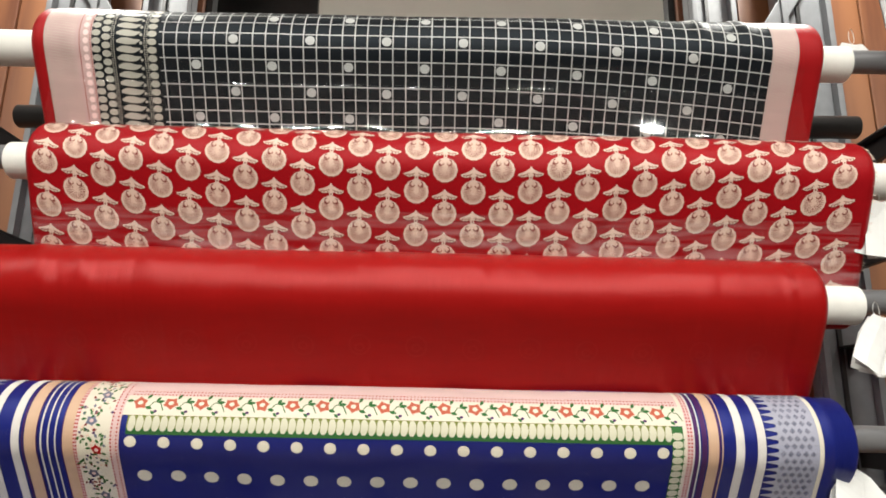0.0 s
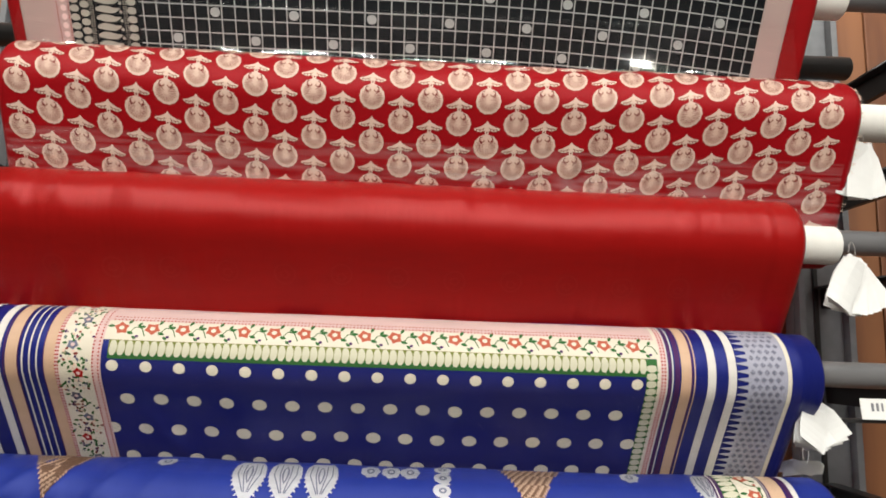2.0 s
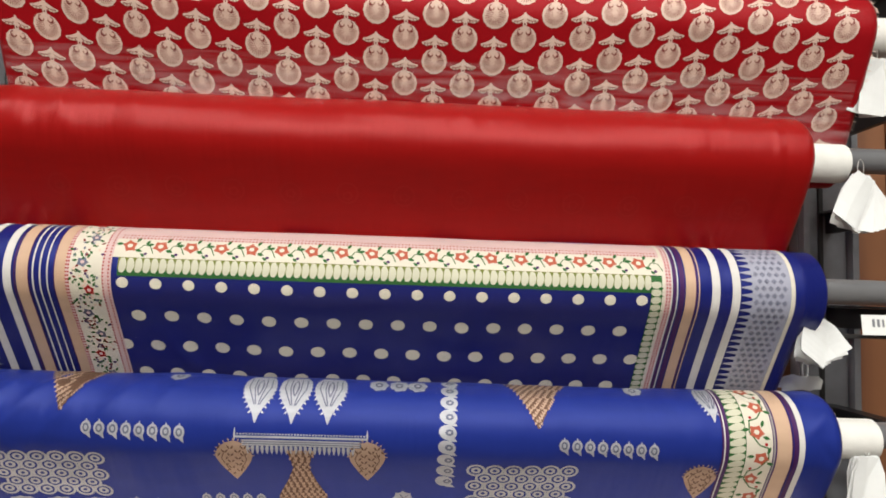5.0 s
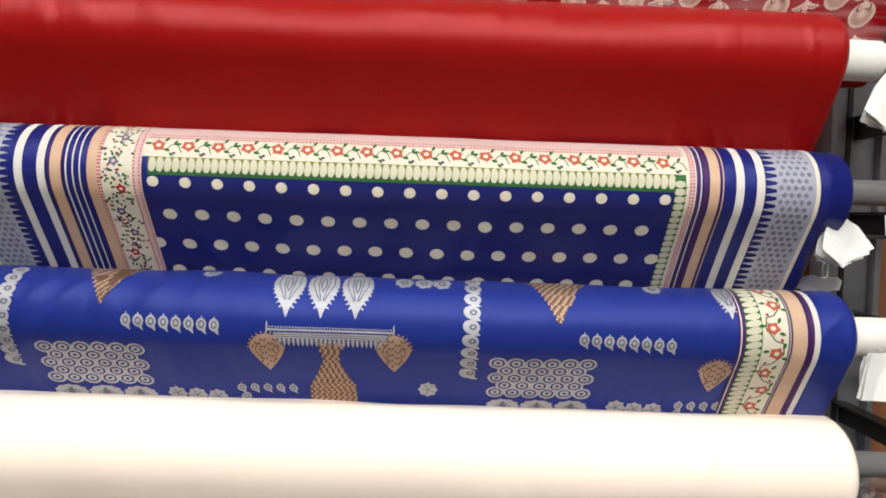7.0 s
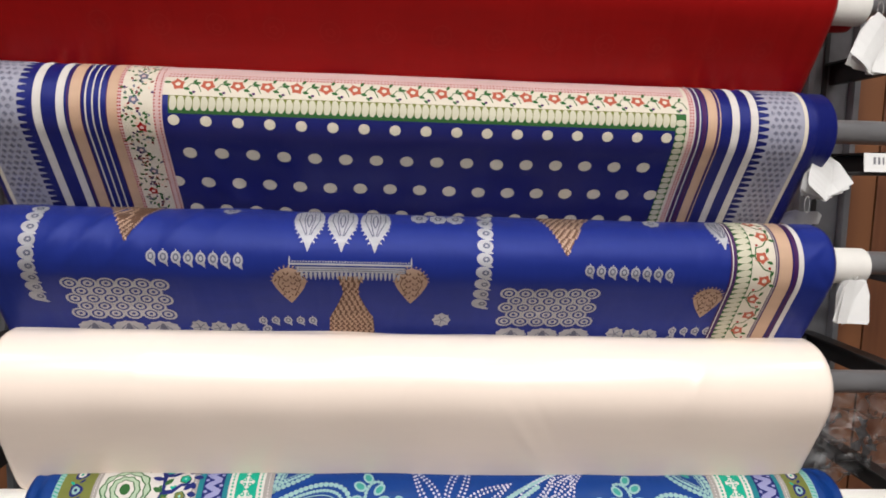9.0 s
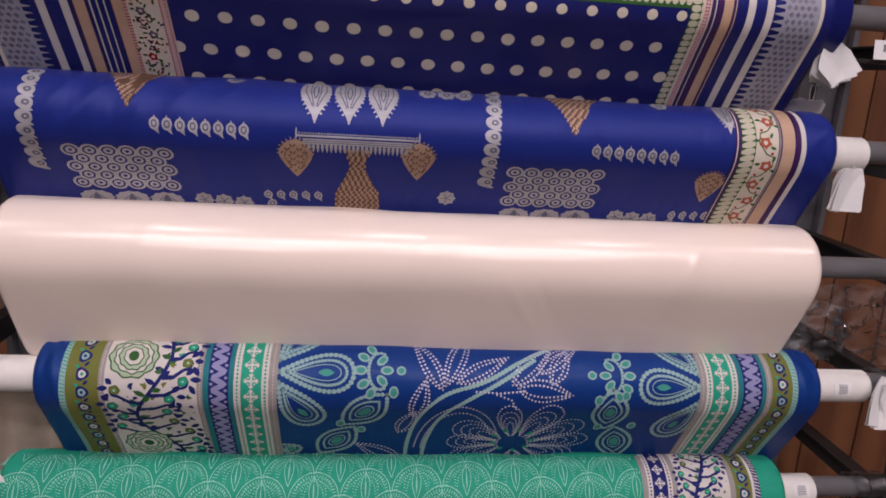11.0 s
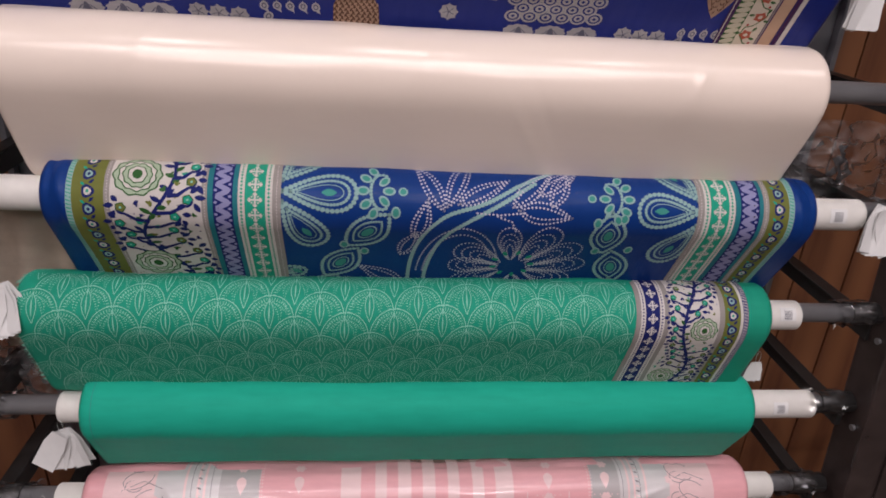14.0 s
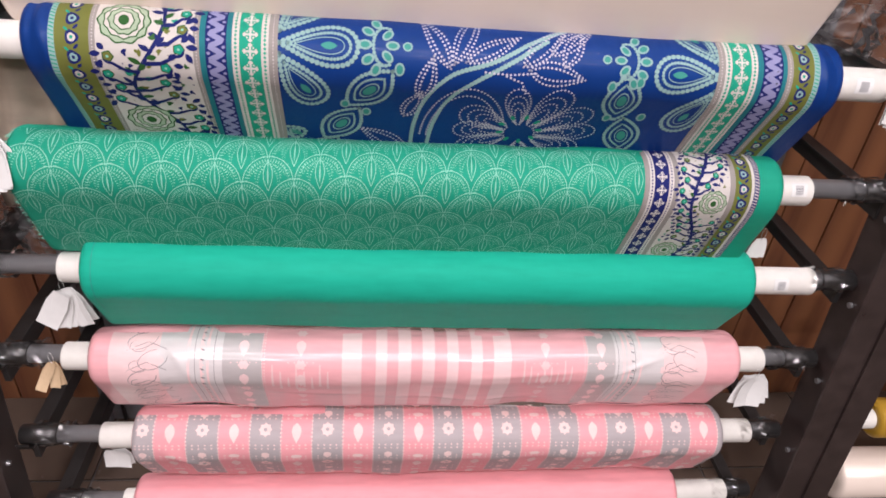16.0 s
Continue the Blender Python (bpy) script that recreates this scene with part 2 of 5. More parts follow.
def profile(r, q, ty, h, soft=0.0):
    """The sagging section of a loosely wound roll: a ring hull of the wound bolt and the lower fold. Rows of v, a (back), b (up), normal."""
    d = math.hypot(ty, h)
    mid, half = math.atan2(-h, ty), math.acos((r - q) / d)
    f, k = mid - half + 2 * math.pi, mid + half + 2 * math.pi
    pts = []

    def arc(ca, cb, rad, a0, a1):
        n = max(3, int(math.degrees(a1 - a0) / 4))
        for i in range(n + 1):
            w = a0 + (a1 - a0) * i / n
            pts.append((ca + rad * math.cos(w), cb + rad * math.sin(w), math.cos(w), math.sin(w)))

    def line():
        p, w = pts[-1], pts[-1][2:]
        e = (ty + q * w[0], -h + q * w[1]) if len(pts) < 60 and abs(p[1] + h) > q * 1.01 else (r * w[0], r * w[1])
        n = 20
        for i in range(1, n):
            pts.append((p[0] + (e[0] - p[0]) * i / n, p[1] + (e[1] - p[1]) * i / n, *w))
    arc(0, 0, r, math.pi / 2, f)
    line()
    arc(ty, -h, q, f, k)
    w = pts[-1][2:]
    p, e = pts[-1], (r * w[0], r * w[1])
    for i in range(1, 20):
        pts.append((p[0] + (e[0] - p[0]) * i / 20, p[1] + (e[1] - p[1]) * i / 20, *w))
    arc(0, 0, r, k, math.pi * 2.5)
    P = np.array(pts)
    v = np.concatenate([[0], np.cumsum(np.hypot(*np.diff(P[:, :2], axis=0).T))])
    if soft:  # a thick bolt has no flat side: round the section off
        n = 200
        s = np.linspace(0, v[-1], n, endpoint=False)
        A = np.column_stack([np.interp(s, v, P[:, i]) for i in (0, 1)])
        d = np.minimum(np.arange(n), n - np.arange(n)) * v[-1] / n
        ker = np.fft.fft(np.exp(-0.5 * (d / soft) ** 2))
        ker /= ker[0].real
        B = np.column_stack([np.fft.ifft(np.fft.fft(A[:, i]) * ker).real for i in (0, 1)])
        B = np.vstack([B, B[:1]])
        T = np.gradient(np.vstack([B[-2:-1], B, B[1:2]]), axis=0)[1:-1]
        T /= np.hypot(T[:, 0], T[:, 1])[:, None]
        P = np.column_stack([B, T[:, 1], -T[:, 0]])
        v = np.concatenate([[0], np.cumsum(np.hypot(*np.diff(B, axis=0).T))])
    return np.column_stack([v, P])
# rolls end


class Bolt:
    """One roll of cloth: maps cloth coordinates (u along x, v down the front from the top) to space."""

    def __init__(self, key, seed, amp=0.0012, folds=()):
        self.k = ROLLS[key]
        self.p = profile(*(self.k[n] for n in ("r", "q", "ty", "h")), self.k.get("soft", 0.0))
        self.len = self.p[-1, 0]
        self.amp, self.folds = amp, folds
        rng = random.Random(seed)
        self.ph = [rng.uniform(0, 6.28) for _ in range(8)]

    def ripple(self, u, v):
        f = self.ph
        low = 0.55 * np.sin(7 * u + f[0] + 1.3 * np.sin(9 * v + f[1])) + 0.35 * np.sin(19 * u + 14 * v + f[2]) + 0.2 * np.sin(41 * u - 22 * v + f[3])
        hang = np.clip(v / 0.2, 0, 1)
        d = self.amp * (low * (0.5 + hang) + 0.5 * hang * np.sin(31 * u + f[4]))
        for fu, fv, length, turn, high, wide in self.folds:  # single soft creases
            c, s = math.cos(turn), math.sin(turn)
            across, along = (u - fu) * c - (v - fv) * s, (u - fu) * s + (v - fv) * c
            d = d + high * np.exp(-(across / wide) ** 2 - (along / length) ** 2)
        return d

    def at(self, u, v, off=0.0):
        u, v = np.asarray(u, float), np.asarray(v, float)
        w = np.mod(v, self.len)
        a, b, na, nb = (np.interp(w, self.p[:, 0], self.p[:, i]) for i in (1, 2, 3, 4))
        d = self.ripple(u, v) + off
        k = self.k
        e = np.minimum(u - k["x0"], k["x1"] - u)
        d = d - 0.007 * np.clip(1 - e / 0.012, 0, 1) ** 2.2
        return np.column_stack([u, a + d * na, b + d * nb])

    def cloth(self):
        k, n = self.k, 260
        us = np.concatenate([k["x0"] + np.array([0, 0.002, 0.005, 0.009]), np.linspace(k["x0"] + 0.014, k["x1"] - 0.014, n), k["x1"] - np.array([0.009, 0.005, 0.002, 0])])
        vs = self.p[:-1, 0]
        m = len(vs)
        U, V = np.meshgrid(us, vs, indexing="ij")
        co = self.at(U.ravel(), V.ravel())
        faces = []
        for i in range(len(us) - 1):
            for j in range(m):
                j2 = (j + 1) % m
                faces.append((i * m + j, i * m + j2, (i + 1) * m + j2, (i + 1) * m + j))
        co = [tuple(c) for c in co]
        for end, sgn in ((0, -1), (len(us) - 1, 1)):  # wound ends, layer by layer down to the tube
            outer = np.array(co[end * m:end * m + m])
            ang = np.arctan2(outer[:, 2], outer[:, 1])
            core = np.column_stack([outer[:, 0], 0.0255 * np.cos(ang), 0.0255 * np.sin(ang)])
            prev = list(range(end * m, end * m + m))
            for s in range(1, 9):
                w = s / 8
                ring = outer * (1 - w) + core * w
                ring[:, 0] += -sgn * (0.0015 + 0.0012 * (s % 2))
                base = len(co)
                co += [tuple(c) for c in ring]
                cur = list(range(base, base + m))
                for j in range(m):
                    q = (prev[j], cur[j], cur[(j + 1) % m], prev[(j + 1) % m])
                    faces.append(q if sgn < 0 else q[::-1])
                prev = cur
        me = bpy.data.meshes.new("cloth")
        me.from_pydata(co, [], faces)
        me.polygons.foreach_set("use_smooth", [True] * len(me.polygons))
        bm = bmesh.new()
        bm.from_mesh(me)
        bmesh.ops.recalc_face_normals(bm, faces=bm.faces[:])
        bpy.data.meshes.remove(me)
        return bm


class Print:
    """A pattern woven into or printed on a bolt: shapes in cloth coordinates, laid just proud of the cloth."""

    fn = None

    def __init__(self, bolt):
        self.b, self.uv, self.off, self.f, self.fm, self.mats = bolt, [], [], [], [], []

    def colour(self, m):
        if m not in self.mats:
            self.mats.append(m)
        return self.mats.index(m)

    def grid(self, P, m, layer=0):
        """P: rows x columns x 2 of cloth coordinates."""
        P = np.array(P, float)
        k = self.b.k
        if self.fn:
            P[..., 1] += self.fn(P[..., 0])
        r, c = P.shape[:2]
        base = len(self.uv)
        P[..., 0] = np.clip(P[..., 0], k["x0"] + 0.001, k["x1"] - 0.001)
        self.uv += [tuple(p) for p in P.reshape(-1, 2)]
        self.off += [0.0004 + 0.00022 * layer] * (r * c)
        i = self.colour(m)
        for a in range(r - 1):
            for b in range(c - 1):
                q = base + a * c + b
                self.f.append((q, q + 1, q + c + 1, q + c))
                self.fm.append(i)

    def rect(self, u0, u1, v0, v1, m, layer=0):
        nu, nv = max(1, int(abs(u1 - u0) / 0.004)) + 1, max(1, int(abs(v1 - v0) / 0.0035)) + 1
        k = self.b.k
        us = np.linspace(u0, u1, nu)
        if min(u0, u1) < k["x0"] + 0.015 or max(u0, u1) > k["x1"] - 0.015:
            us = np.linspace(u0, u1, nu * 4)
        U, V = np.meshgrid(us, np.linspace(v0, v1, nv), indexing="ij")
        self.grid(np.dstack([U, V]), m, layer)

    def disc(self, u, v, ru, rv, m, layer=0, turn=0.0, n=14, inner=0.0, lobes=0, depth=0.0, a0=0.0, a1=2 * math.pi):
        w = np.linspace(a0, a1, n + 1)
        k = max(2, int(max(ru, rv) * (1 - inner) / 0.004) + 1)
        rad = np.linspace(inner if inner else 0.02, 1, k)
        sh = 1 + depth * np.cos(lobes * w) if lobes else np.ones_like(w)
        A, R = np.meshgrid(w, rad, indexing="ij")
        S = np.repeat(sh[:, None], k, 1)
        x, y = ru * R * S * np.cos(A), rv * R * S * np.sin(A)
        c, s = math.cos(turn), math.sin(turn)
        self.grid(np.dstack([u + c * x - s * y, v + s * x + c * y]), m, layer)

    def stroke(self, pts, w, m, layer=0, shape=None):
        """A ribbon along pts; shape: width by place along it, 0 to 1."""
        P = np.array(pts, float)
        d = np.concatenate([[0], np.cumsum(np.hypot(*np.diff(P, axis=0).T))])
        n = max(2, int(d[-1] / 0.003) + 2)
        s = np.linspace(0, d[-1], n)
        Q = np.column_stack([np.interp(s, d, P[:, 0]), np.interp(s, d, P[:, 1])])
        t = np.gradient(Q, axis=0)
        t /= np.maximum(np.hypot(t[:, 0], t[:, 1])[:, None], 1e-9)
        nn = np.column_stack([-t[:, 1], t[:, 0]])
        ww = w / 2 * (shape(np.linspace(0, 1, n)) if shape else np.ones(n))
        k = 3 if w > 0.005 else 2
        self.grid(np.stack([Q + nn * (ww * f)[:, None] for f in np.linspace(-1, 1, k)], 1), m, layer)

    def leaf(self, u, v, length, width, turn, m, layer=0, fat=0.5):
        """A pointed leaf that starts at (u, v) and runs along turn (0: down the cloth)."""
        e = (u + length * math.sin(turn), v + length * math.cos(turn))
        p = math.log(0.5) / math.log(fat)
        self.stroke([(u, v), e], width, m, layer, lambda s: np.sin(np.pi * np.clip(s, 0.001, 0.999) ** p) ** 0.8)

    def dots(self, pts, r, m, layer=0, step=None, n=6):
        """Small dots along a line."""
        P = np.array(pts, float)
        if step:
            d = np.concatenate([[0], np.cumsum(np.hypot(*np.diff(P, axis=0).T))])
            s = np.linspace(0, d[-1], max(2, int(d[-1] / step) + 1))
            P = np.column_stack([np.interp(s, d, P[:, 0]), np.interp(s, d, P[:, 1])])
        for a, b in P:
            self.disc(a, b, r, r, m, layer, n=n)

    def build(self, name, parent, label=""):
        U = np.array(self.uv)
        co = self.b.at(U[:, 0], U[:, 1], np.array(self.off))
        me = bpy.data.meshes.new(name)
        me.from_pydata([tuple(c) for c in co], [], self.f)
        for m in self.mats:
            me.materials.append(m)
        me.polygons.foreach_set("material_index", self.fm)
        me.polygons.foreach_set("use_smooth", [True] * len(self.f))
        ob = new(name, me)
        ob.parent = parent
        if label:
            tagged(ob, label)
        return ob


SLEEVED = {}


def bolt_thing(key, seed, label, cloth_mat, amp=0.0012, folds=()):
    """The roll as a thing: cloth, paper tube; the rail is a thing of its own."""
    b = Bolt(key, seed, amp, folds)
    k = b.k
    t = thing("fabric_roll", 0, YC, k["z"] + RAISE, label, "fabric roll", "fabric rolls on the rack")
    t.rotation_euler = (0, -math.atan(k["s"]), 0)
    part("cloth", b.cloth(), cloth_mat, t)
    part("paper_tube", tube(k["c0"], k["c1"], 0.0255, 0.0215), CARD, t, "white paper tube")
    SLEEVED[key] = (b, t)
    return b, t

# ---- the room ----
tagged(link_mesh("floor", box(-3.2, 3.2, -4.2, 2.9, -0.1, -0.006), GROUT), "brown tiled shop floor", "floor", kind="structure")
tagged(link_mesh("ceiling", box(-3.2, 3.2, -4.2, 2.9, CEIL, CEIL + 0.1), CEILM), "white painted ceiling", "ceiling", kind="structure")
tagged(link_mesh("wall_west", box(-3.3, -3.2, -4.2, 2.9, -0.1, CEIL), STOCK), "dim side wall of the shop", "wall", kind="structure")
tagged(link_mesh("wall_east", box(3.2, 3.3, -4.2, 2.9, -0.1, CEIL), STOCK), "dim side wall of the shop", "wall", kind="structure")
tagged(link_mesh("wall_south", box(-3.2, 3.2, -4.3, -4.2, -0.1, CEIL), STOCK), "dim wall across the aisle", "wall", kind="structure")
tagged(link_mesh("wall_north", box(-3.2, 3.2, 2.9, 3.0, -0.1, CEIL), PLASTER), "cream painted wall behind the rack", "wall", kind="structure")

# ---- ceiling lamps ----
# every row gets a housing, the added fill rows at -1.75 and -2.6 too
for lx, ly, watts in LAMPS:
    t = thing("downlight", lx, ly, CEIL, "small round white ceiling downlight, the far rows added as fill", "ceiling lamp", "ceiling downlights")
    bm = bmesh.new()
    rings = []
    for r, z in ((0.090, 0.0), (0.092, -0.006), (0.086, -0.016), (0.070, -0.018), (0.068, -0.006), (0.0, -0.005)):
        rings.append([bm.verts.new((max(r, 0.002) * math.cos(k * math.pi / 14), max(r, 0.002) * math.sin(k * math.pi / 14), z)) for k in range(28)])
    for r0, r1 in zip(rings, rings[1:]):
        for k in range(28):
            bm.faces.new((r0[k], r0[(k + 1) % 28], r1[(k + 1) % 28], r1[k]))
    bmesh.ops.recalc_face_normals(bm, faces=bm.faces[:])
    part("housing", bm, CEILM, t)

# ---- rack: posts, wall uprights, rails, arms ----


def slotted_upright(x, y, w, z1):
    """A grey folded steel channel with two lips and a row of small bolts."""
    t = thing("wall_upright", x, y, 0, "grey painted steel channel upright against pine boards", "upright", "wall uprights")
    part("channel", box(-w / 2, w / 2, 0, 0.03, 0, z1, 0.002), STEEL, t)
    part("lip", box(-w / 2, -w / 2 + 0.012, -0.022, -0.002, 0, z1, 0.002), STEEL, t)
    part("lip", box(w / 2 - 0.012, w / 2, -0.022, -0.002, 0, z1, 0.002), STEEL, t)
    part("rib", box(-0.014, -0.006, -0.006, 0.001, 0, z1, 0.001), BLACK, t, "dark folded seam")
    for j in range(10):
        bm = bmesh.new()
        bmesh.ops.create_cone(bm, cap_ends=True, segments=10, radius1=0.004, radius2=0.003, depth=0.004, matrix=pose(0.018, -0.001, 0.22 + j * 0.25, 90))
        part("bolt", bm, PIPE, t, "small bright bolt head")
    return t


for sx in (-1, 1):
    # the legs splay a little towards the floor
    t = thing("rack_post", sx * 0.901, 0.795, 0, "tall dark brown steel box post with edge highlights", "rack post", "rack posts")
    t.rotation_euler = (0, -sx * math.atan(0.075), 0)
    part("post", box(-0.060, 0.060, -0.035, 0.038, 0.008, 2.7, 0.0045), POST, t)
    lip = sorted((0.0, sx * 0.058))
    part("cover_strip", box(lip[0], lip[1], -0.041, -0.0355, 0.008, 2.7, 0.002), POST, t, "narrow folded cover strip")
    for key in ROLLS:
        z = ROLLS[key]["z"] + RAISE
        bm = bmesh.new()
        bmesh.ops.create_cone(bm, cap_ends=True, segments=12, radius1=0.006, radius2=0.005, depth=0.006, matrix=pose(-sx * 0.063, -0.012, z - 0.035, 0, 90))
        part("screw", bm, PIPE, t, "small bright screw head")
    slotted_upright(sx * 0.765, 1.2, 0.105, 2.9)
    slotted_upright(sx * 0.585, 1.23, 0.095, 2.9)
    t = thing("diagonal_brace", 0, 1.19, 0, "slanting grey steel brace between uprights", "brace", "braces")
    bm = box(-0.17, 0.17, -0.006, 0.006, -0.018, 0.018, 0.002)
    bm.transform(pose(sx * 0.67, 0, 2.50, 0, -sx * 58, 0))
    part("bar", bm, STEEL, t)

t = thing("cross_rail", 0, 1.13, 2.145 + RAISE, "thick black steel cross tube behind the top roll", "rail")
part("tube", tube(-0.80, 0.80, 0.022, 0.018, 24), BLACK, t)


def crumpled_wrap(x, half, seed):
    """Loose clear film wrinkled round a pipe end."""
    bm = bmesh.new()
    rng = random.Random(seed)
    rows = []
    for i in range(9):
        e = abs(i - 4) / 4
        rows.append([])
        for k in range(22):
            a = 2 * math.pi * k / 22
            r = 0.0205 + rng.random() ** 2 * (0.003 + 0.007 * e)
            rows[-1].append(bm.verts.new((x + half * (i - 4) / 4 + rng.uniform(-0.003, 0.003), r * math.cos(a), r * math.sin(a))))
    for p, q in zip(rows, rows[1:]):
        for k in range(22):
            bm.faces.new((p[k], p[(k + 1) % 22], q[(k + 1) % 22], q[k]))
    return bm


def rail(key):
    """A pipe with its end sleeves, resting on two arms that run back to the uprights."""
    k = ROLLS[key]
    z = k["z"] + RAISE + 0.005
    t = thing("hanging_rail", 0, YC, z, "grey steel pipe carrying a fabric roll", "rail", "rails of the rack")
    t.rotation_euler = (0, -math.atan(k["s"]), 0)
    part("pipe", tube(-0.785, 0.785, 0.0165, 0.014), PIPE, t)
    for sx in (-1, 1):
        x0, x1 = sorted((sx * 0.715, sx * 0.785))
        part("end_sleeve", tube(x0, x1, 0.0195, 0.0168, 24), BLACK, t, "black steel end sleeve")
        part("tape_wrap", crumpled_wrap(sx * 0.722, 0.034, int(z * 100) + sx), GLINT, t, "crumpled clear film wound round the sleeve")
        a = thing("support_arm", sx * 0.772, 0.84, z - 0.045 - sx * k["s"] * 0.0, "black steel arm from post to wall upright", "bracket arm", "arms of the rack")
        part("bar", box(-0.006, 0.006, -0.03, 0.36, -0.018, 0.018, 0.002), BLACK, a)
        part("flange", box(-0.022, 0.006, -0.03, 0.36, 0.0185, 0.0225, 0.001), BLACK, a)
        bm = bmesh.new()  # the open cradle under the pipe
        for i in range(13):
            w = PI_ * (1 + i / 12)
            for xx in (-0.018, 0.006):
                for rr in (0.0212, 0.0245):
                    bm.verts.new((xx, -0.03 + rr * math.cos(w), 0.045 + rr * math.sin(w)))
        bm.verts.ensure_lookup_table()
        for i in range(12):
            q = i * 4
            v = bm.verts
            for o in ((0, 1, 5, 4), (2, 6, 7, 3), (0, 4, 6, 2), (1, 3, 7, 5)):
                bm.faces.new([v[q + n] for n in o])
        bm.faces.new([bm.verts[n] for n in (0, 2, 3, 1)])
        bm.faces.new([bm.verts[48 + n] for n in (0, 1, 3, 2)])
        bmesh.ops.recalc_face_normals(bm, faces=bm.faces[:])
        part("cradle", bm, BLACK, a)
    return t


PI_ = math.pi
for key in ROLLS:
    rail(key)

# ---- the cloth rolls: colours and patterns ----
rnd = random.Random(5)
PI = math.pi
BLACK_SILK = cloth("black_silk", (0.006, 0.0075, 0.0095), 0.45, spec=0.16)
WHITE_THREAD = cloth("white_thread", (0.45, 0.45, 0.44), 0.6)
RED_SELVEDGE = cloth("red_selvedge", (0.286, 0.0066, 0.0088), 0.5)
PALE_PINK = cloth("pale_pink_weave", (0.52, 0.37, 0.35), 0.5)
RED_SILK = cloth("red_silk", (0.253, 0.0033, 0.0066), 0.42)
GOLD_PALE = cloth("pale_gold_zari", (0.64, 0.47, 0.385), 0.42, vary=0.08, bump=0.3, metal=0.05)
RED_SATIN = cloth("red_satin", (0.25, 0.0045, 0.0045), 0.32, 0.0, 0.0, spec=0.5, crease=0.5)
BLUE_SILK = cloth("deep_blue_silk", (0.007, 0.011, 0.115), 0.40, spec=0.45, crease=0.45)
PEACH = cloth("peach_silk", (0.47, 0.315, 0.215), 0.45)
PURPLE = cloth("purple_thread", (0.042, 0.012, 0.066), 0.5)
SILVER = cloth("silver_grey_weave", (0.29, 0.29, 0.35), 0.45)
SHELL = cloth("shell_cream", (0.48, 0.46, 0.35), 0.45)
DOTC = cloth("cream_dot", (0.60, 0.55, 0.45), 0.45)
LEAFG = cloth("leaf_green_thread", (0.021, 0.084, 0.021), 0.5)
FLOWR = cloth("orange_red_thread", (0.36, 0.085, 0.05), 0.5)
CREAMW = cloth("cream_weave", (0.56, 0.51, 0.42), 0.45)
ROYAL = cloth("royal_blue_satin", (0.012, 0.023, 0.175), 0.38, 0.0, 0.0, spec=0.32, crease=0.45)
SILVER_W = cloth("silver_white_zari", (0.42, 0.42, 0.45), 0.4, 0.1, vary=0.16, bump=0.5, metal=0.45)
SILVER_D = cloth("silver_dark_zari", (0.1375, 0.143, 0.198), 0.45, 0.1, vary=0.16, bump=0.5, metal=0.45)
GOLD = cloth("rose_gold_zari", (0.44, 0.30, 0.22), 0.4, 0.1, vary=0.16, bump=0.5, metal=0.45)
GOLD_D = cloth("dark_gold_zari", (0.13, 0.07, 0.045), 0.45, 0.1, vary=0.16, bump=0.5, metal=0.45)
CREAM_SATIN = cloth("cream_satin", (0.85, 0.735, 0.64), 0.26, 0.0, 0.05, 0.01, 0.02, spec=1.0, crease=0.06)
COBALT = cloth("cobalt_cotton", (0.0035, 0.031, 0.165), 0.5, 0.1, crease=0.5)
NAVY = cloth("navy_print", (0.0096, 0.0144, 0.104), 0.6)
LAVENDER = cloth("lavender_print", (0.234, 0.234, 0.403), 0.6)
TEAL = cloth("teal_print", (0.013, 0.143, 0.169), 0.6)
OLIVE = cloth("olive_print", (0.13, 0.143, 0.0325), 0.6)
AQUA = cloth("aqua_print", (0.23, 0.38, 0.37), 0.6)
AQUA_G = cloth("aqua_green_print", (0.04, 0.25, 0.21), 0.6)
JADE = cloth("jade_print", (0.007, 0.28, 0.18), 0.55)
OFFWHITE = cloth("off_white_print", (0.54, 0.51, 0.48), 0.6)
STONE = cloth("stone_grey_print", (0.266, 0.245, 0.231), 0.6)
LILAC_W = cloth("lilac_white_dots", (0.465, 0.45, 0.54), 0.6)
MINT = cloth("mint_line_print", (0.20, 0.52, 0.40), 0.55)
JADE_SATIN = cloth("jade_satin", (0.006, 0.37, 0.255), 0.48, 0.0, 0.0, spec=0.14)
ROSE = cloth("rose_pink_cotton", (0.80, 0.35, 0.38), 0.5)
ROSE_W = cloth("rose_pink_wrapped", (0.80, 0.40, 0.425), 0.4, 0.7)
ASH_W = cloth("ash_grey_wrapped", (0.46, 0.42, 0.42), 0.4, 0.7)
MILK_W = cloth("milk_white_wrapped", (0.82, 0.58, 0.58), 0.4, 0.7)
BLUSH_W = cloth("blush_wrapped", (0.80, 0.56, 0.56), 0.4, 0.7)
FOG_W = cloth("fog_grey_wrapped", (0.62, 0.58, 0.58), 0.4, 0.7)
ASH = cloth("ash_grey_cotton", (0.40, 0.36, 0.37), 0.5)
BLUSH = cloth("blush_print", (0.80, 0.60, 0.58), 0.5)
ZARI = cloth("grey_cream_zari", (0.40, 0.38, 0.33), 0.5)
VEIN = cloth("dark_red_vein", (0.16, 0.026, 0.022), 0.5)
SAGE = cloth("sage_print", (0.33, 0.42, 0.30), 0.6)
FANRED = cloth("faded_red_weave", (0.61, 0.43, 0.345), 0.45)
INKLINE = cloth("ink_grey_line", (0.22, 0.20, 0.21), 0.5, 0.5)


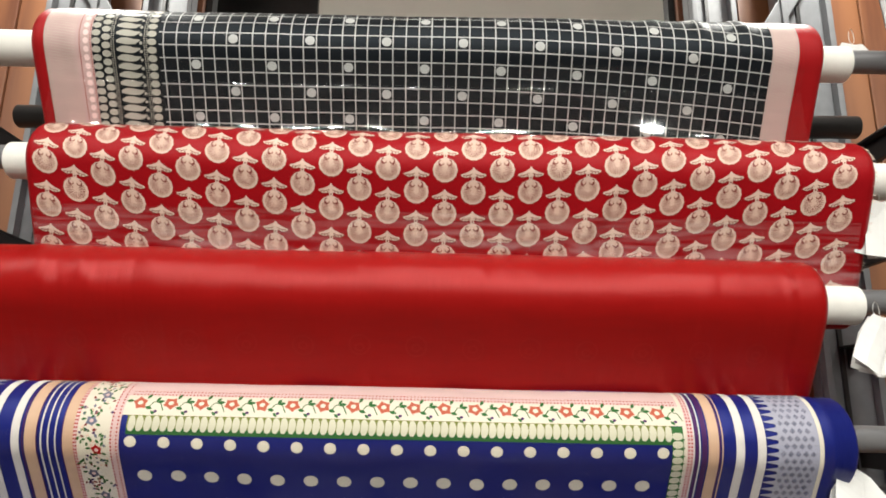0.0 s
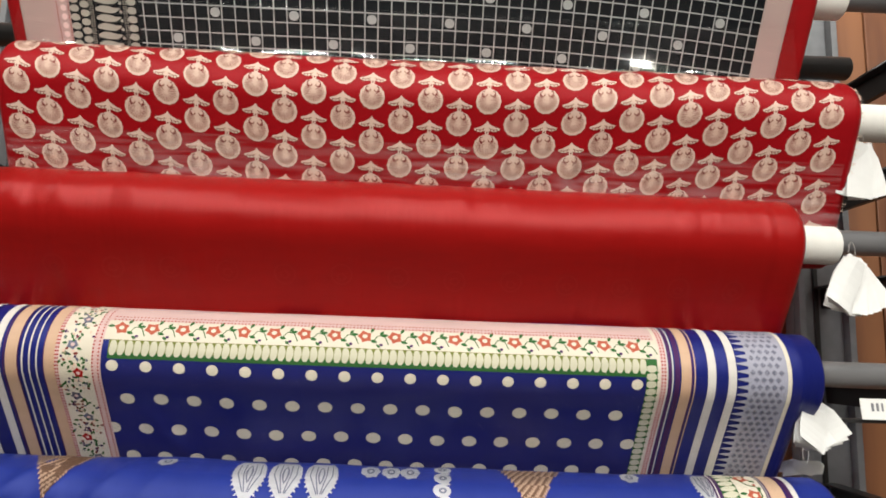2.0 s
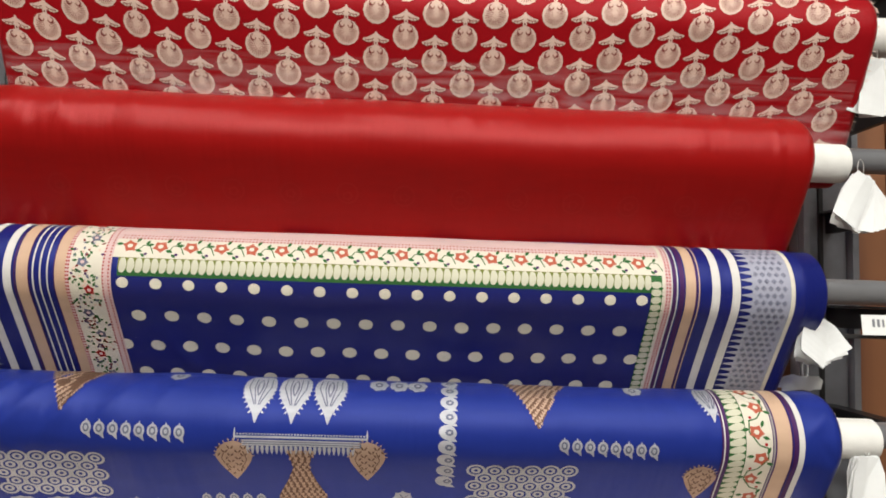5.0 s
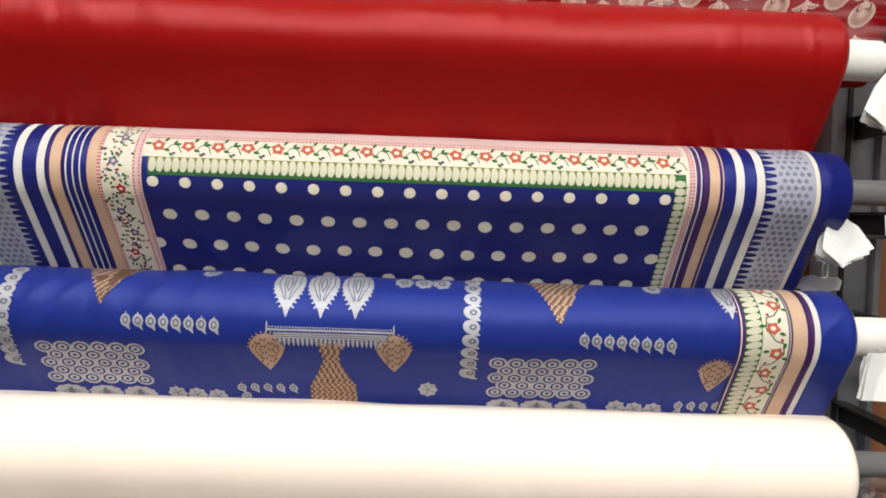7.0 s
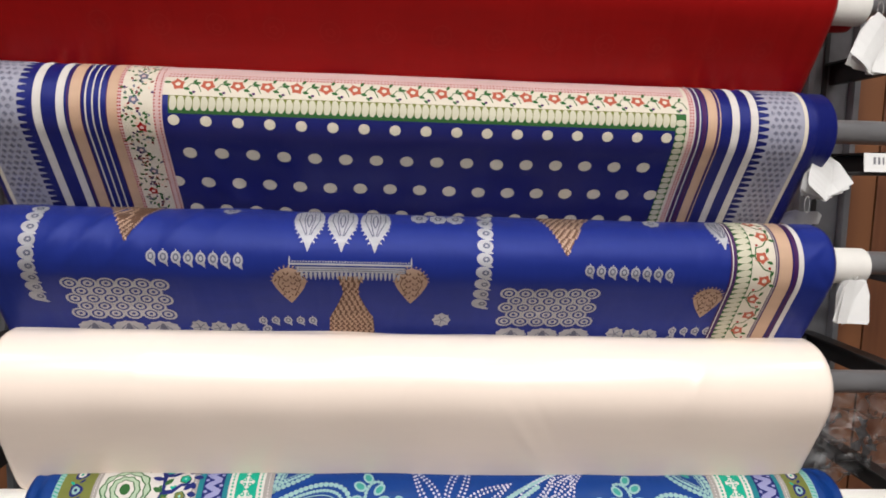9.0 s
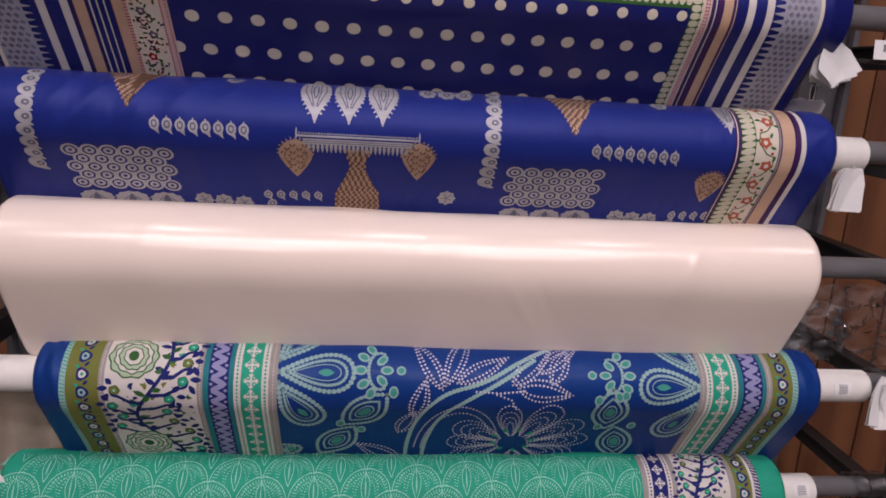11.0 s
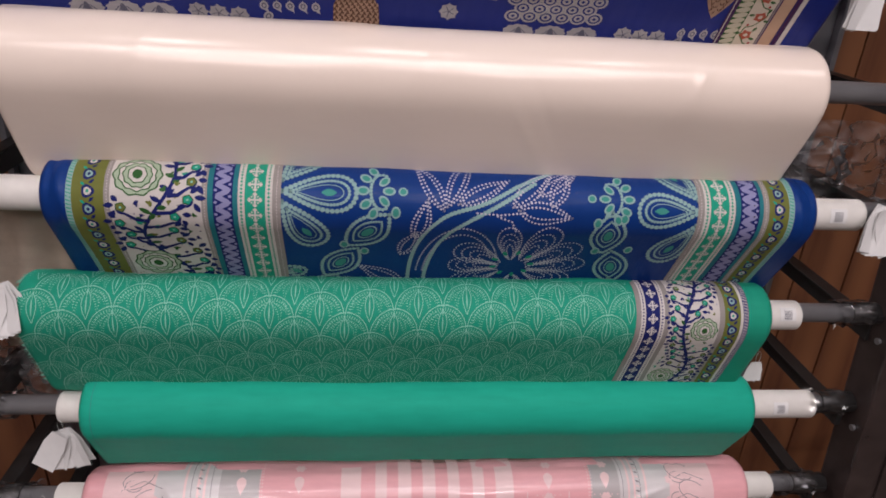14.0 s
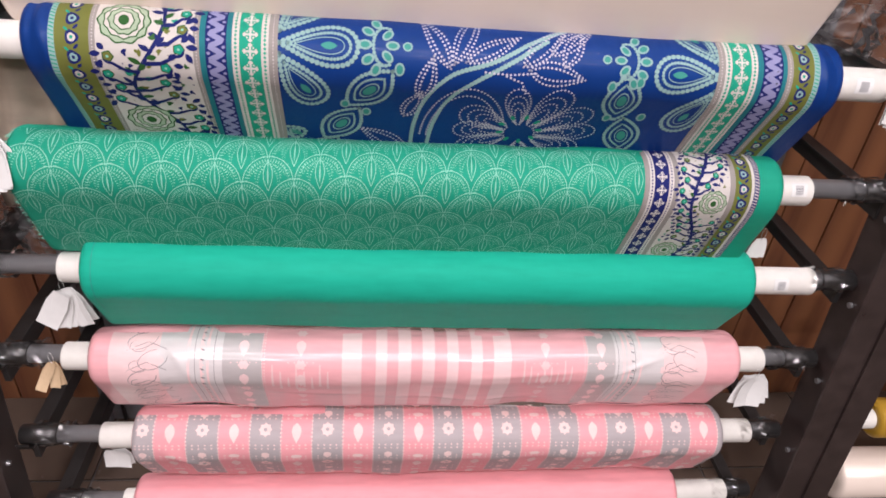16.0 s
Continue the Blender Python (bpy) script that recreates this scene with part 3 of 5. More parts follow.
def Warped(bolt, fn):
    """A print whose rows sag or climb a little along the roll."""
    p = Print(bolt)
    p.fn = fn
    return p


def ellipse(u, v, ru, rv, turn=0.0, a0=0.0, a1=2 * PI, n=40):
    w = np.linspace(a0, a1, n)
    x, y = ru * np.cos(w), rv * np.sin(w)
    c, s = math.cos(turn), math.sin(turn)
    return np.column_stack([u + c * x - s * y, v + s * x + c * y])


def drop(u, v, length, width, turn, n=36):
    """The outline of a teardrop whose point is at (u, v); turn 0 hangs straight down."""
    w = np.linspace(0, 2 * PI, n)
    y = length * (0.5 - 0.5 * np.cos(w))
    x = width * 0.62 * np.sin(w) * np.sin(w / 2) ** 1.3
    c, s = math.cos(turn), math.sin(turn)
    return np.column_stack([u + c * x + s * y, v - s * x + c * y])


def rose(P, u, v, r, petal, leaf, core, layer=2):
    """A small woven flower with leaves."""
    P.disc(u, v, r, r * 0.85, petal, layer, n=15, lobes=5, depth=0.22, turn=rnd.uniform(0, 1))
    P.disc(u, v, r * 0.4, r * 0.35, core, layer + 1, n=8)
    for a in (0.9, 2.3, -1.9):
        P.leaf(u + r * 1.05 * math.sin(a), v + r * math.cos(a), r * 1.1, r * 0.5, a + 0.4, leaf, layer)


# roll 1: black check
b, t = bolt_thing("check", 1, "black checked silk roll with white dots and red ends", RED_SELVEDGE, 0.0016, folds=((0.42, 0.05, 0.05, 0.25, 0.003, 0.010), (0.30, 0.03, 0.05, -0.2, 0.002, 0.012), (0.36, 0.06, 0.05, 0.1, 0.0025, 0.009), (-0.50, 0.10, 0.08, 0.2, 0.002, 0.012)))
W = Warped(b, lambda u: 0.115 * np.clip(u, 0, 1) ** 2)
lo, hi, step = -0.045, 0.235, 0.01735
for i in range(-6, 43):
    u = -0.2778 + (i + 0.5) * step
    if -0.379 < u < 0.4547:
        W.stroke([(u, lo), (u + 0.0008 * math.sin(i), hi)], 0.0016, WHITE_THREAD, 1)
for j in range(-7, 10):
    v = 0.0863 + j * 0.0174
    W.stroke([(u, v) for u in np.linspace(-0.379, 0.4547, 60)], 0.0016, WHITE_THREAD, 1)
for j in range(-4, 5):
    for i in range(-2, 9):
        u, v = -0.2778 + i * 0.1041 + (0.052 if j % 2 else 0), 0.0945 + j * 0.0348
        if -0.37 < u < 0.448:
            W.disc(u, v, 0.0067, 0.0063, WHITE_THREAD, 2, n=16)
W.rect(-0.5345, 0.4908, lo - 0.05, 0.262, BLACK_SILK, 0)
for u0, u1 in ((-0.5345, -0.470), (0.4547, 0.4908)):
    W.rect(u0, u1, lo - 0.05, hi + 0.02, PALE_PINK, 1)
    for j in range(76):
        v = lo + j * 0.0038
        W.stroke([(u0 + 0.002, v), (min(u1, u0 + 0.045) - 0.003, v + 0.006)], 0.0005, CREAMW, 2)
for u in (-0.5335, 0.4895, 0.4560):
    W.dots([(u, lo), (u, hi)], 0.0011, ZARI, 3, 0.0036, 5)
for j in range(26):
    v = lo + j * 0.0112
    W.disc(-0.4780, v, 0.0038, 0.0042, BLUSH, 2, n=10)
    W.disc(-0.4640, v, 0.0062, 0.0046, ZARI, 2, n=10)
    W.disc(-0.4505, v + 0.0056, 0.0062, 0.0046, ZARI, 2, n=10)
    W.stroke([(-0.4365, v), (-0.428, v - 0.001), (-0.412, v + 0.0005), (-0.404, v - 0.002)], 0.0092, ZARI, 2, lambda s: np.sin(PI * np.clip(s, 0.02, 0.98) ** 0.8) ** 0.7)
    W.disc(-0.4030, v + 0.002, 0.0022, 0.0022, ZARI, 3, n=8)
    W.disc(-0.3885, v, 0.0064, 0.0048, ZARI, 2, n=10)
for u in (-0.4860, -0.4715):
    W.dots([(u, lo), (u, hi)], 0.0010, RED_SELVEDGE, 3, 0.0032, 5)
for u in (-0.4430, -0.4400, -0.3985, -0.3955):
    W.dots([(u, lo), (u, hi)], 0.0010, ZARI, 3, 0.0030, 5)
W.build("woven_pattern", t, "white woven checks, dots and borders")

# roll 2: red with medallions
b, t = bolt_thing("medallion", 2, "red silk roll with pale gold fan medallions", RED_SILK, 0.0014, folds=((0.22, 0.14, 0.09, -0.5, 0.003, 0.014), (0.30, 0.05, 0.05, 0.3, 0.002, 0.012), (0.10, 0.17, 0.06, -0.3, 0.002, 0.012)))
W = Warped(b, lambda u: -0.22 * u ** 2)
for c in range(-16, 17):
    for j in range(-3, 6):
        u = 0.0118 + 0.0371 * c
        v = 0.156 + 0.0572 * (j - 1) - (0.0286 if c % 2 else 0)
        vv = v - 0.22 * u * u
        if not (-0.53 < u < 0.568 and -0.06 < vv < 0.27):
            continue
        W.disc(u, v, 0.0160, 0.0158, GOLD_PALE, 0, n=28, lobes=14, depth=0.02)
        W.disc(u, v, 0.0128, 0.0126, FANRED, 1, n=24, lobes=12, depth=0.03)
        for a in range(23):
            w = -0.85 + a * (PI + 1.7) / 22
            r0 = 0.0030 if a % 2 else 0.0065
            W.stroke([(u + r0 * math.cos(w), v + r0 * math.sin(w)), (u + 0.0136 * math.cos(w), v + 0.0134 * math.sin(w))], 0.0009, VEIN, 2, lambda s: 0.25 + 0.75 * np.sin(PI * s ** 1.5) ** 0.7)
        W.stroke([(u, v - 0.0225), (u, v - 0.0150), (u, v - 0.0060)], 0.0056, GOLD_PALE, 2, lambda s: np.interp(s, [0, 0.3, 0.6, 1], [1.0, 0.7, 1.0, 0.1]))
        for sx in (-1, 1):
            W.stroke(ellipse(u + sx * 0.0054, v - 0.0092, 0.0033, 0.0036, 0, -PI / 2, -PI / 2 + sx * 4.6, 14), 0.0012, VEIN, 3)
            W.stroke([(u, v - 0.0262), (u + sx * 0.0045, v - 0.0238), (u + sx * 0.0105, v - 0.0218), (u + sx * 0.0164, v - 0.0226)], 0.0082, GOLD_PALE, 1, lambda s: 1.0 - 0.25 * s - 0.55 * s ** 4)
            W.stroke([(u + sx * 0.0022, v - 0.0240), (u + sx * 0.0080, v - 0.0218), (u + sx * 0.0140, v - 0.0220)], 0.0008, VEIN, 2)
            for q in (0.0045, 0.0085, 0.0125):
                W.stroke([(u + sx * q, v - 0.0225), (u + sx * (q + 0.0012), v - 0.0188)], 0.0009, VEIN, 2)
        W.stroke([(u, v - 0.0325), (u, v - 0.0235)], 0.0056, GOLD_PALE, 1, lambda s: 0.15 + 0.85 * np.sin(PI * np.clip(s, 0, 1) ** 1.3) ** 0.7)
        W.disc(u, v - 0.0183, 0.0026, 0.0034, GOLD_PALE, 3, n=12)
        W.disc(u, v - 0.0183, 0.0010, 0.0014, VEIN, 4, n=8)
W.build("woven_pattern", t, "pale gold woven medallions")
fr = bmesh.new()  # frayed selvedge threads along the cut edge
for i in range(70):
    v = rnd.uniform(-0.03, 0.22)
    p = b.at([0.574], [v], 0.0008)[0]
    q = p + np.array([rnd.uniform(0.002, 0.006), rnd.uniform(-0.002, 0.002), rnd.uniform(-0.003, 0.002)])
    vs = [fr.verts.new(tuple(p)), fr.verts.new(tuple(p + np.array([0, 0.0003, 0.0012]))), fr.verts.new(tuple(q))]
    fr.faces.new(vs)
part("frayed_edge", fr, GOLD_PALE, t, "pale frayed selvedge threads")

# roll 3: plain red satin
b, t = bolt_thing("satin", 3, "plain bright red satin roll", RED_SATIN, 0.0016, folds=((-0.50, 0.05, 0.05, 0.35, 0.0022, 0.012), (-0.44, 0.06, 0.05, 0.4, 0.002, 0.010), (-0.36, 0.04, 0.04, 0.3, 0.0012, 0.012), (0.05, 0.05, 0.04, 0.4, 0.0012, 0.010), (0.44, 0.06, 0.10, 0.05, 0.001, 0.006)))

# the medallions' faint reflection, painted on the satin as lighter red rings
FAINT = cloth("faint_red_reflection", (0.275, 0.011, 0.010), 0.36)
for i in range(13):
    u = -0.4485 + i * 0.0712
    P = Print(b)
    P.disc(u, 0.166 + 0.002 * math.sin(i * 2.1), 0.0140, 0.0150, FAINT, 0, n=24, inner=0.84)
    P.disc(u, 0.168, 0.0065, 0.0060, FAINT, 0, n=14, inner=0.6, lobes=5, depth=0.15)
    P.build("reflected_ring", t)

# roll 4: blue with dots and borders
b, t = bolt_thing("dots", 4, "deep blue silk roll with cream dots and striped borders", BLUE_SILK, 0.0012, folds=((0.05, 0.17, 0.04, -0.5, 0.002, 0.010), (-0.30, 0.20, 0.06, 0.6, 0.002, 0.012)))
k = b.k
part("wound_core", tube(-0.60, 0.502, 0.0545, 0.024, 40, bevel=0.004), BLUE_SILK, t, "blue wound inner layers")
P = Print(b)
lo, hi = -0.05, 0.262
P.rect(-0.366, 0.300, 0.0452, 0.0715, CREAMW, 1)
P.rect(-0.366, 0.300, -0.04, 0.0452, PALE_PINK, 0)
P.rect(-0.358, 0.281, 0.0715, 0.0865, OLIVE, 1)
P.rect(-0.358, 0.281, 0.0865, 0.0935, LEAFG, 1)
for v in (0.0385, 0.0435):
    P.dots([(-0.36, v), (0.29, v)], 0.0011, RED_SELVEDGE, 2, 0.0042, 5)
n = 68
for i in range(n):
    u = -0.353 + i * 0.0094
    P.stroke([(u, 0.0722), (u + 0.0012, 0.080), (u - 0.0005, 0.0895)], 0.0088, SHELL, 2, lambda s: 0.45 + 0.55 * np.sin(PI * np.clip(s, 0, 1)) ** 0.6)
for i in range(18):
    u = -0.348 + i * 0.0362
    rose(P, u, 0.0560, 0.0082, FLOWR, LEAFG, CREAMW)
    P.stroke([(u + 0.009, 0.064), (u + 0.016, 0.054), (u + 0.024, 0.056), (u + 0.029, 0.066)], 0.0012, LEAFG, 2)
    P.leaf(u + 0.018, 0.054, 0.008, 0.004, 2.6, LEAFG, 2)
    P.leaf(u + 0.014, 0.066, 0.007, 0.0035, 0.9, LEAFG, 2)
    P.disc(u + 0.020, 0.0665, 0.0022, 0.0018, PURPLE, 2, n=8)
for j, v in enumerate((0.1015, 0.1465, 0.193, 0.2385)):
    for i in range(17 - j % 2):
        u = (-0.352 if j == 0 else -0.3392 if j == 1 else -0.3638 if j == 2 else -0.3468) + i * (0.0389, 0.0393, 0.0398, 0.0397)[j]
        if u < 0.276:
            r = (0.0070, 0.0086, 0.0090, 0.0090)[j]
            P.disc(u, v + 0.004 * math.cos(u * 4.4), r, r * 0.92, DOTC, 1, n=18)


def stripe(P, u0, u1, m, layer=1, v0=-0.05, v1=0.262):
    P.rect(u0, u1, v0, v1, m, layer)


for u0, u1, m in ((0.2945, 0.2985, CREAMW), (0.2985, 0.306, PALE_PINK), (0.306, 0.3075, WHITE_THREAD), (0.3075, 0.3125, PURPLE), (0.3125, 0.3142, WHITE_THREAD),
                  (0.316, 0.322, PURPLE), (0.3237, 0.336, PEACH), (0.336, 0.338, PURPLE), (0.3395, 0.341, PEACH), (0.356, 0.366, OFFWHITE), (0.381, 0.391, OFFWHITE),
                  (0.4055, 0.4535, SILVER), (0.4535, 0.4585, CREAMW),
                  (-0.376, -0.365, PALE_PINK), (-0.4137, -0.376, CREAMW), (-0.4185, -0.4137, PALE_PINK), (-0.431, -0.4185, PEACH), (-0.4325, -0.431, PURPLE), (-0.4405, -0.4388, OFFWHITE),
                  (-0.4490, -0.4472, OFFWHITE), (-0.4575, -0.4555, OFFWHITE), (-0.4625, -0.461, PURPLE), (-0.476, -0.4625, PEACH), (-0.479, -0.4772, PURPLE), (-0.4915, -0.482, OFFWHITE),
                  (-0.519, -0.509, OFFWHITE), (-0.583, -0.537, SILVER), (-0.588, -0.583, CREAMW)):
    stripe(P, u0, u1, m, 2)
for j in range(32):
    v = -0.03 + j * 0.0094
    if v > 0.075:
        P.stroke([(0.2815, v), (0.287, v + 0.001), (0.2935, v)], 0.0086, SHELL, 3, lambda s: 0.5 + 0.5 * np.sin(PI * s) ** 0.6)
        P.stroke([(0.2935, v + 0.0045), (0.296, v + 0.0045)], 0.0016, LEAFG, 3)
    for u, w in ((0.3995, 0.0095), (-0.5355, -0.0095)):
        P.stroke([(u + w, v), (u - w * 0.9, v)], 0.0075, SILVER, 3, lambda s: 1 - 0.93 * s)
P.rect(0.281, 0.2945, 0.072, 0.262, LEAFG, 2)
for u in (0.3005, 0.304, -0.4175, -0.4150, -0.3745, -0.368):
    P.dots([(u, -0.04), (u, 0.26)], 0.0012, RED_SELVEDGE, 3, 0.0042, 5)
for j in range(33):
    for i in range(5):
        for u0 in (0.4105, -0.5780):
            u, v = u0 + i * 0.0088 + (0.0044 if j % 2 else 0), -0.04 + j * 0.0088
            if u < u0 + 0.037:
                P.disc(u, v, 0.0034, 0.0034, SILVER_D, 3, n=4, inner=0.6)
                P.disc(u, v, 0.0012, 0.0012, SILVER_D, 3, n=4)
for j in range(9):
    v = -0.02 + j * 0.033
    rose(P, -0.395 + 0.004 * (-1) ** j, v, 0.0062, RED_SELVEDGE if j % 3 == 1 else SILVER_D, LEAFG, PALE_PINK, 3)
    for a in range(30):
        P.leaf(-0.4115 + rnd.random() * 0.033, v + 0.006 + rnd.random() * 0.021, rnd.uniform(0.004, 0.0065), 0.0034, rnd.uniform(0, 6.28), rnd.choice((LEAFG, LEAFG, SILVER_D, FANRED, PURPLE, VEIN)), 3)
P.build("woven_pattern", t, "cream dots, floral band and striped borders")

# roll 5: royal blue with jewellery motifs
b, t = bolt_thing("turban", 5, "royal blue satin roll with silver and gold motifs", ROYAL, 0.0014, folds=((-0.50, 0.06, 0.05, -0.6, 0.0030, 0.008), (-0.46, 0.06, 0.055, -0.65, 0.0036, 0.008), (-0.41, 0.06, 0.05, -0.6, 0.0036, 0.008), (-0.35, 0.05, 0.05, -0.6, 0.0028, 0.009), (-0.30, 0.05, 0.045, -0.6, 0.0018, 0.009), (0.49, 0.06, 0.025, -0.7, 0.0022, 0.006), (0.50, 0.10, 0.02, 0.6, -0.002, 0.005)))
P = Print(b)


def comma(P, u, v, s, m=SILVER_W, turn=0.0):
    """A small paisley."""
    P.disc(u, v, 0.50 * s, 0.62 * s, m, 1, n=12, turn=turn)
    c, n = math.cos(turn), math.sin(turn)
    x, y = 0.1 * s, 0.35 * s
    P.stroke([(u + c * x - n * y, v + n * x + c * y), (u + c * 0.42 * s - n * 0.95 * s, v + n * 0.42 * s + c * 0.95 * s)], 0.55 * s, m, 1, lambda q: 1 - 0.9 * q)
    P.stroke([(u, v - 0.55 * s), (u, v - 0.8 * s)], 0.2 * s, m, 1, lambda q: 1 - 0.8 * q)
    P.disc(u, v, 0.30 * s, 0.40 * s, SILVER_D, 2, n=10, inner=0.55, turn=turn)


def heart_leaf(P, u, v, half, length, m, vein):
    P.stroke([(u, v), (u, v + length)], half * 2, m, 1, lambda s: np.where(s < 0.35, np.sin(PI / 2 * np.clip(s / 0.35, 0, 1)) ** 0.5, 1 - ((s - 0.35) / 0.65) ** 1.4))
    for j in range(9):
        for i in range(5):
            x = (i - 2) * 0.36 * half
            if abs(x) < half * (0.9 - 0.075 * j):
                P.leaf(u + x + 0.001 * (j % 2), v + length * (0.10 + 0.085 * j), 0.0062, 0.0022, 0.6 if (i + j) % 2 else -0.6, vein, 2)
    for a in (-0.55, 0.55):
        P.stroke([(u + a * half * 0.9, v + length * 0.22), (u + a * half * 1.25, v + length * 0.42), (u + a * half * 0.5, v + length * 0.75)], 0.0011, vein, 2)
    for a in range(13):
        w = -PI + a * PI / 12
        P.leaf(u + half * 0.95 * math.cos(w), v + length * 0.33 + length * 0.32 * math.sin(w), 0.004, 0.0022, math.atan2(math.cos(w), math.sin(w)), m, 1)


def tip_leaf(P, u, v, half, length):
    """A feathered silver drop, broad above and pointed below."""
    P.stroke([(u, v), (u, v + length)], half * 2, SILVER_W, 1, lambda s: np.interp(s, [0, 0.15, 0.35, 0.55, 0.75, 0.86, 1], [0.62, 0.9, 1.0, 0.85, 0.42, 0.20, 0.03]))
    for a in (-0.62, -0.3, 0.3, 0.62):
        P.stroke([(u + a * half, v + length * 0.10), (u + a * half * 1.1, v + length * 0.36), (u + a * half * 0.25, v + length * 0.70)], 0.0014, SILVER_D, 2)
    P.leaf(u, v + length * 0.12, length * 0.42, half * 0.42, 0, SILVER_D, 2)
    P.leaf(u, v + length * 0.16, length * 0.34, half * 0.22, 0, SILVER_W, 3)
    for j in range(9):
        for s in (-1, 1):
            w = np.interp(0.12 + j * 0.085, [0, 0.15, 0.35, 0.55, 0.75, 0.86, 1], [0.62, 0.9, 1.0, 0.85, 0.42, 0.20, 0.03]) * half
            P.leaf(u + s * w * 0.85, v + length * (0.12 + j * 0.085), 0.0055, 0.0028, s * 0.9, SILVER_W, 1)


def granule_triangle(P, u, v, half, length):
    """A tapering gold pendant of many small grains."""
    P.stroke([(u, v), (u, v + length)], half * 2, GOLD_D, 1, lambda s: np.clip(1 - 0.97 * s, 0.03, 1) * (0.93 + 0.07 * np.sin(s * 60)))
    for j in range(22):
        w = half * (1 - j / 22.5)
        n = max(1, int(w / 0.0021))
        for i in range(n):
            P.leaf(u + (-w + 2 * w * (i + 0.5) / n), v - 0.002 + length * j / 22, 0.0052, 0.0030, 0.5 if (i + j) % 2 else -0.5, GOLD, 2)


for u in (-0.1893, -0.1465, -0.1040, -0.0615 - 0.6):
    tip_leaf(P, u, 0.008, 0.0195, 0.070)
granule_triangle(P, 0.147, 0.006, 0.038, 0.070)
granule_triangle(P, -0.4157, 0.004, 0.036, 0.066)
for i in range(8):
    comma(P, -0.3837 + i * 0.0154, 0.088 + 0.0004 * i, 0.0128)
    comma(P, 0.1781 + i * 0.0154, 0.0955 + 0.0005 * i, 0.0128)
for u0, v0 in ((-0.4905, 0.130), (0.0745, 0.134)):
    for j in range(5):
        for i in range(6 - j % 2):
            u, v = u0 + i * 0.0226 + (0.0113 if j % 2 else 0), v0 + j * 0.0135
            P.disc(u, v, 0.0118, 0.0100, SILVER_W, 1, n=16, inner=0.72)
            P.disc(u, v, 0.0062, 0.0052, SILVER_W, 1, n=10, inner=0.4)
    for i in range(3):
        u, v = u0 + 0.012 + i * 0.045, v0 + 0.080
        P.disc(u, v, 0.0215, 0.0125, SILVER_W, 1, n=22, lobes=11, depth=0.06)
        for a in (-0.7, -0.35, 0.35, 0.7):
            P.stroke([(u + a * 0.006, v - 0.004), (u + a * 0.022, v + 0.008)], 0.0014, SILVER_D, 2)
        P.disc(u, v, 0.004, 0.0085, SILVER_D, 2, n=10)
for u, v in ((-0.339, 0.206), (-0.313, 0.207), (-0.287, 0.209), (0.2355, 0.211), (0.2593, 0.212), (0.2837, 0.211), (-0.0127, 0.187)):
    P.disc(u, v, 0.0118, 0.0125, SILVER_W, 1, n=24, lobes=8, depth=0.13)
    for a in range(5):
        w = a * 2 * PI / 5 + 0.5
        P.stroke([(u, v), (u + 0.0085 * math.cos(w), v + 0.009 * math.sin(w))], 0.0013, SILVER_D, 2)
for u, v in ((-0.0466, 0.020), (-0.0217, 0.020), (0.0012, 0.020), (0.2704, 0.014), (-0.293, 0.010)):
    P.disc(u, v, 0.0115, 0.0120, SILVER_W, 1, n=20, lobes=7, depth=0.1)
    P.disc(u, v, 0.005, 0.006, SILVER_D, 2, n=10, inner=0.5)
P.rect(-0.2117, -0.0564, 0.0925, 0.0950, SILVER_W, 1)
P.dots([(-0.2117, 0.0905), (-0.0564, 0.0905)], 0.0012, SILVER_W, 1, 0.0035, 5)
P.rect(-0.205, -0.063, 0.0968, 0.1050, SILVER_D, 1)
for i in range(3):
    P.rect(-0.203, -0.065, 0.0972 + i * 0.0027, 0.0986 + i * 0.0027, SILVER_W, 2)
for i in range(23):
    P.leaf(-0.196 + i * 0.0056, 0.1035, 0.0125, 0.0040, 0, SILVER_W, 2, 0.3)
for u in (-0.2117, -0.0564):
    P.leaf(u, 0.099, 0.016, 0.0022, PI, SILVER_W, 1)
heart_leaf(P, -0.2130, 0.0985, 0.0215, 0.060, GOLD, GOLD_D)
heart_leaf(P, -0.0560, 0.0965, 0.0215, 0.060, GOLD, GOLD_D)
P.stroke([(-0.1350, 0.110), (-0.1350, 0.232)], 0.062, GOLD_D, 1, lambda s: np.interp(s, [0, 0.1, 0.22, 0.4, 0.62, 0.85, 1], [0.52, 0.40, 0.30, 0.55, 0.95, 1.0, 0.6]))
for j in range(26):
    s = j / 25
    w = 0.030 * np.interp(s, [0, 0.1, 0.22, 0.4, 0.62, 0.85, 1], [0.52, 0.40, 0.30, 0.55, 0.95, 1.0, 0.6])
    n = max(3, int(w * 2 / 0.0036))
    for i in range(n):
        P.leaf(-0.135 - w + 2 * w * (i + 0.5 + 0.3 * (j % 2)) / n, 0.109 + s * 0.118, 0.0065, 0.0030, (0.35 if (i + j) % 2 else -0.35), GOLD, 2)
for i in range(5):
    comma(P, -0.2538 + i * 0.0166, 0.1925, 0.0115)
    comma(P, 0.3157 + i * 0.0166, 0.2000, 0.0115)
comma(P, -0.2500, 0.2095, 0.0125, turn=0.5)
comma(P, 0.3150, 0.2160, 0.0125, turn=0.5)
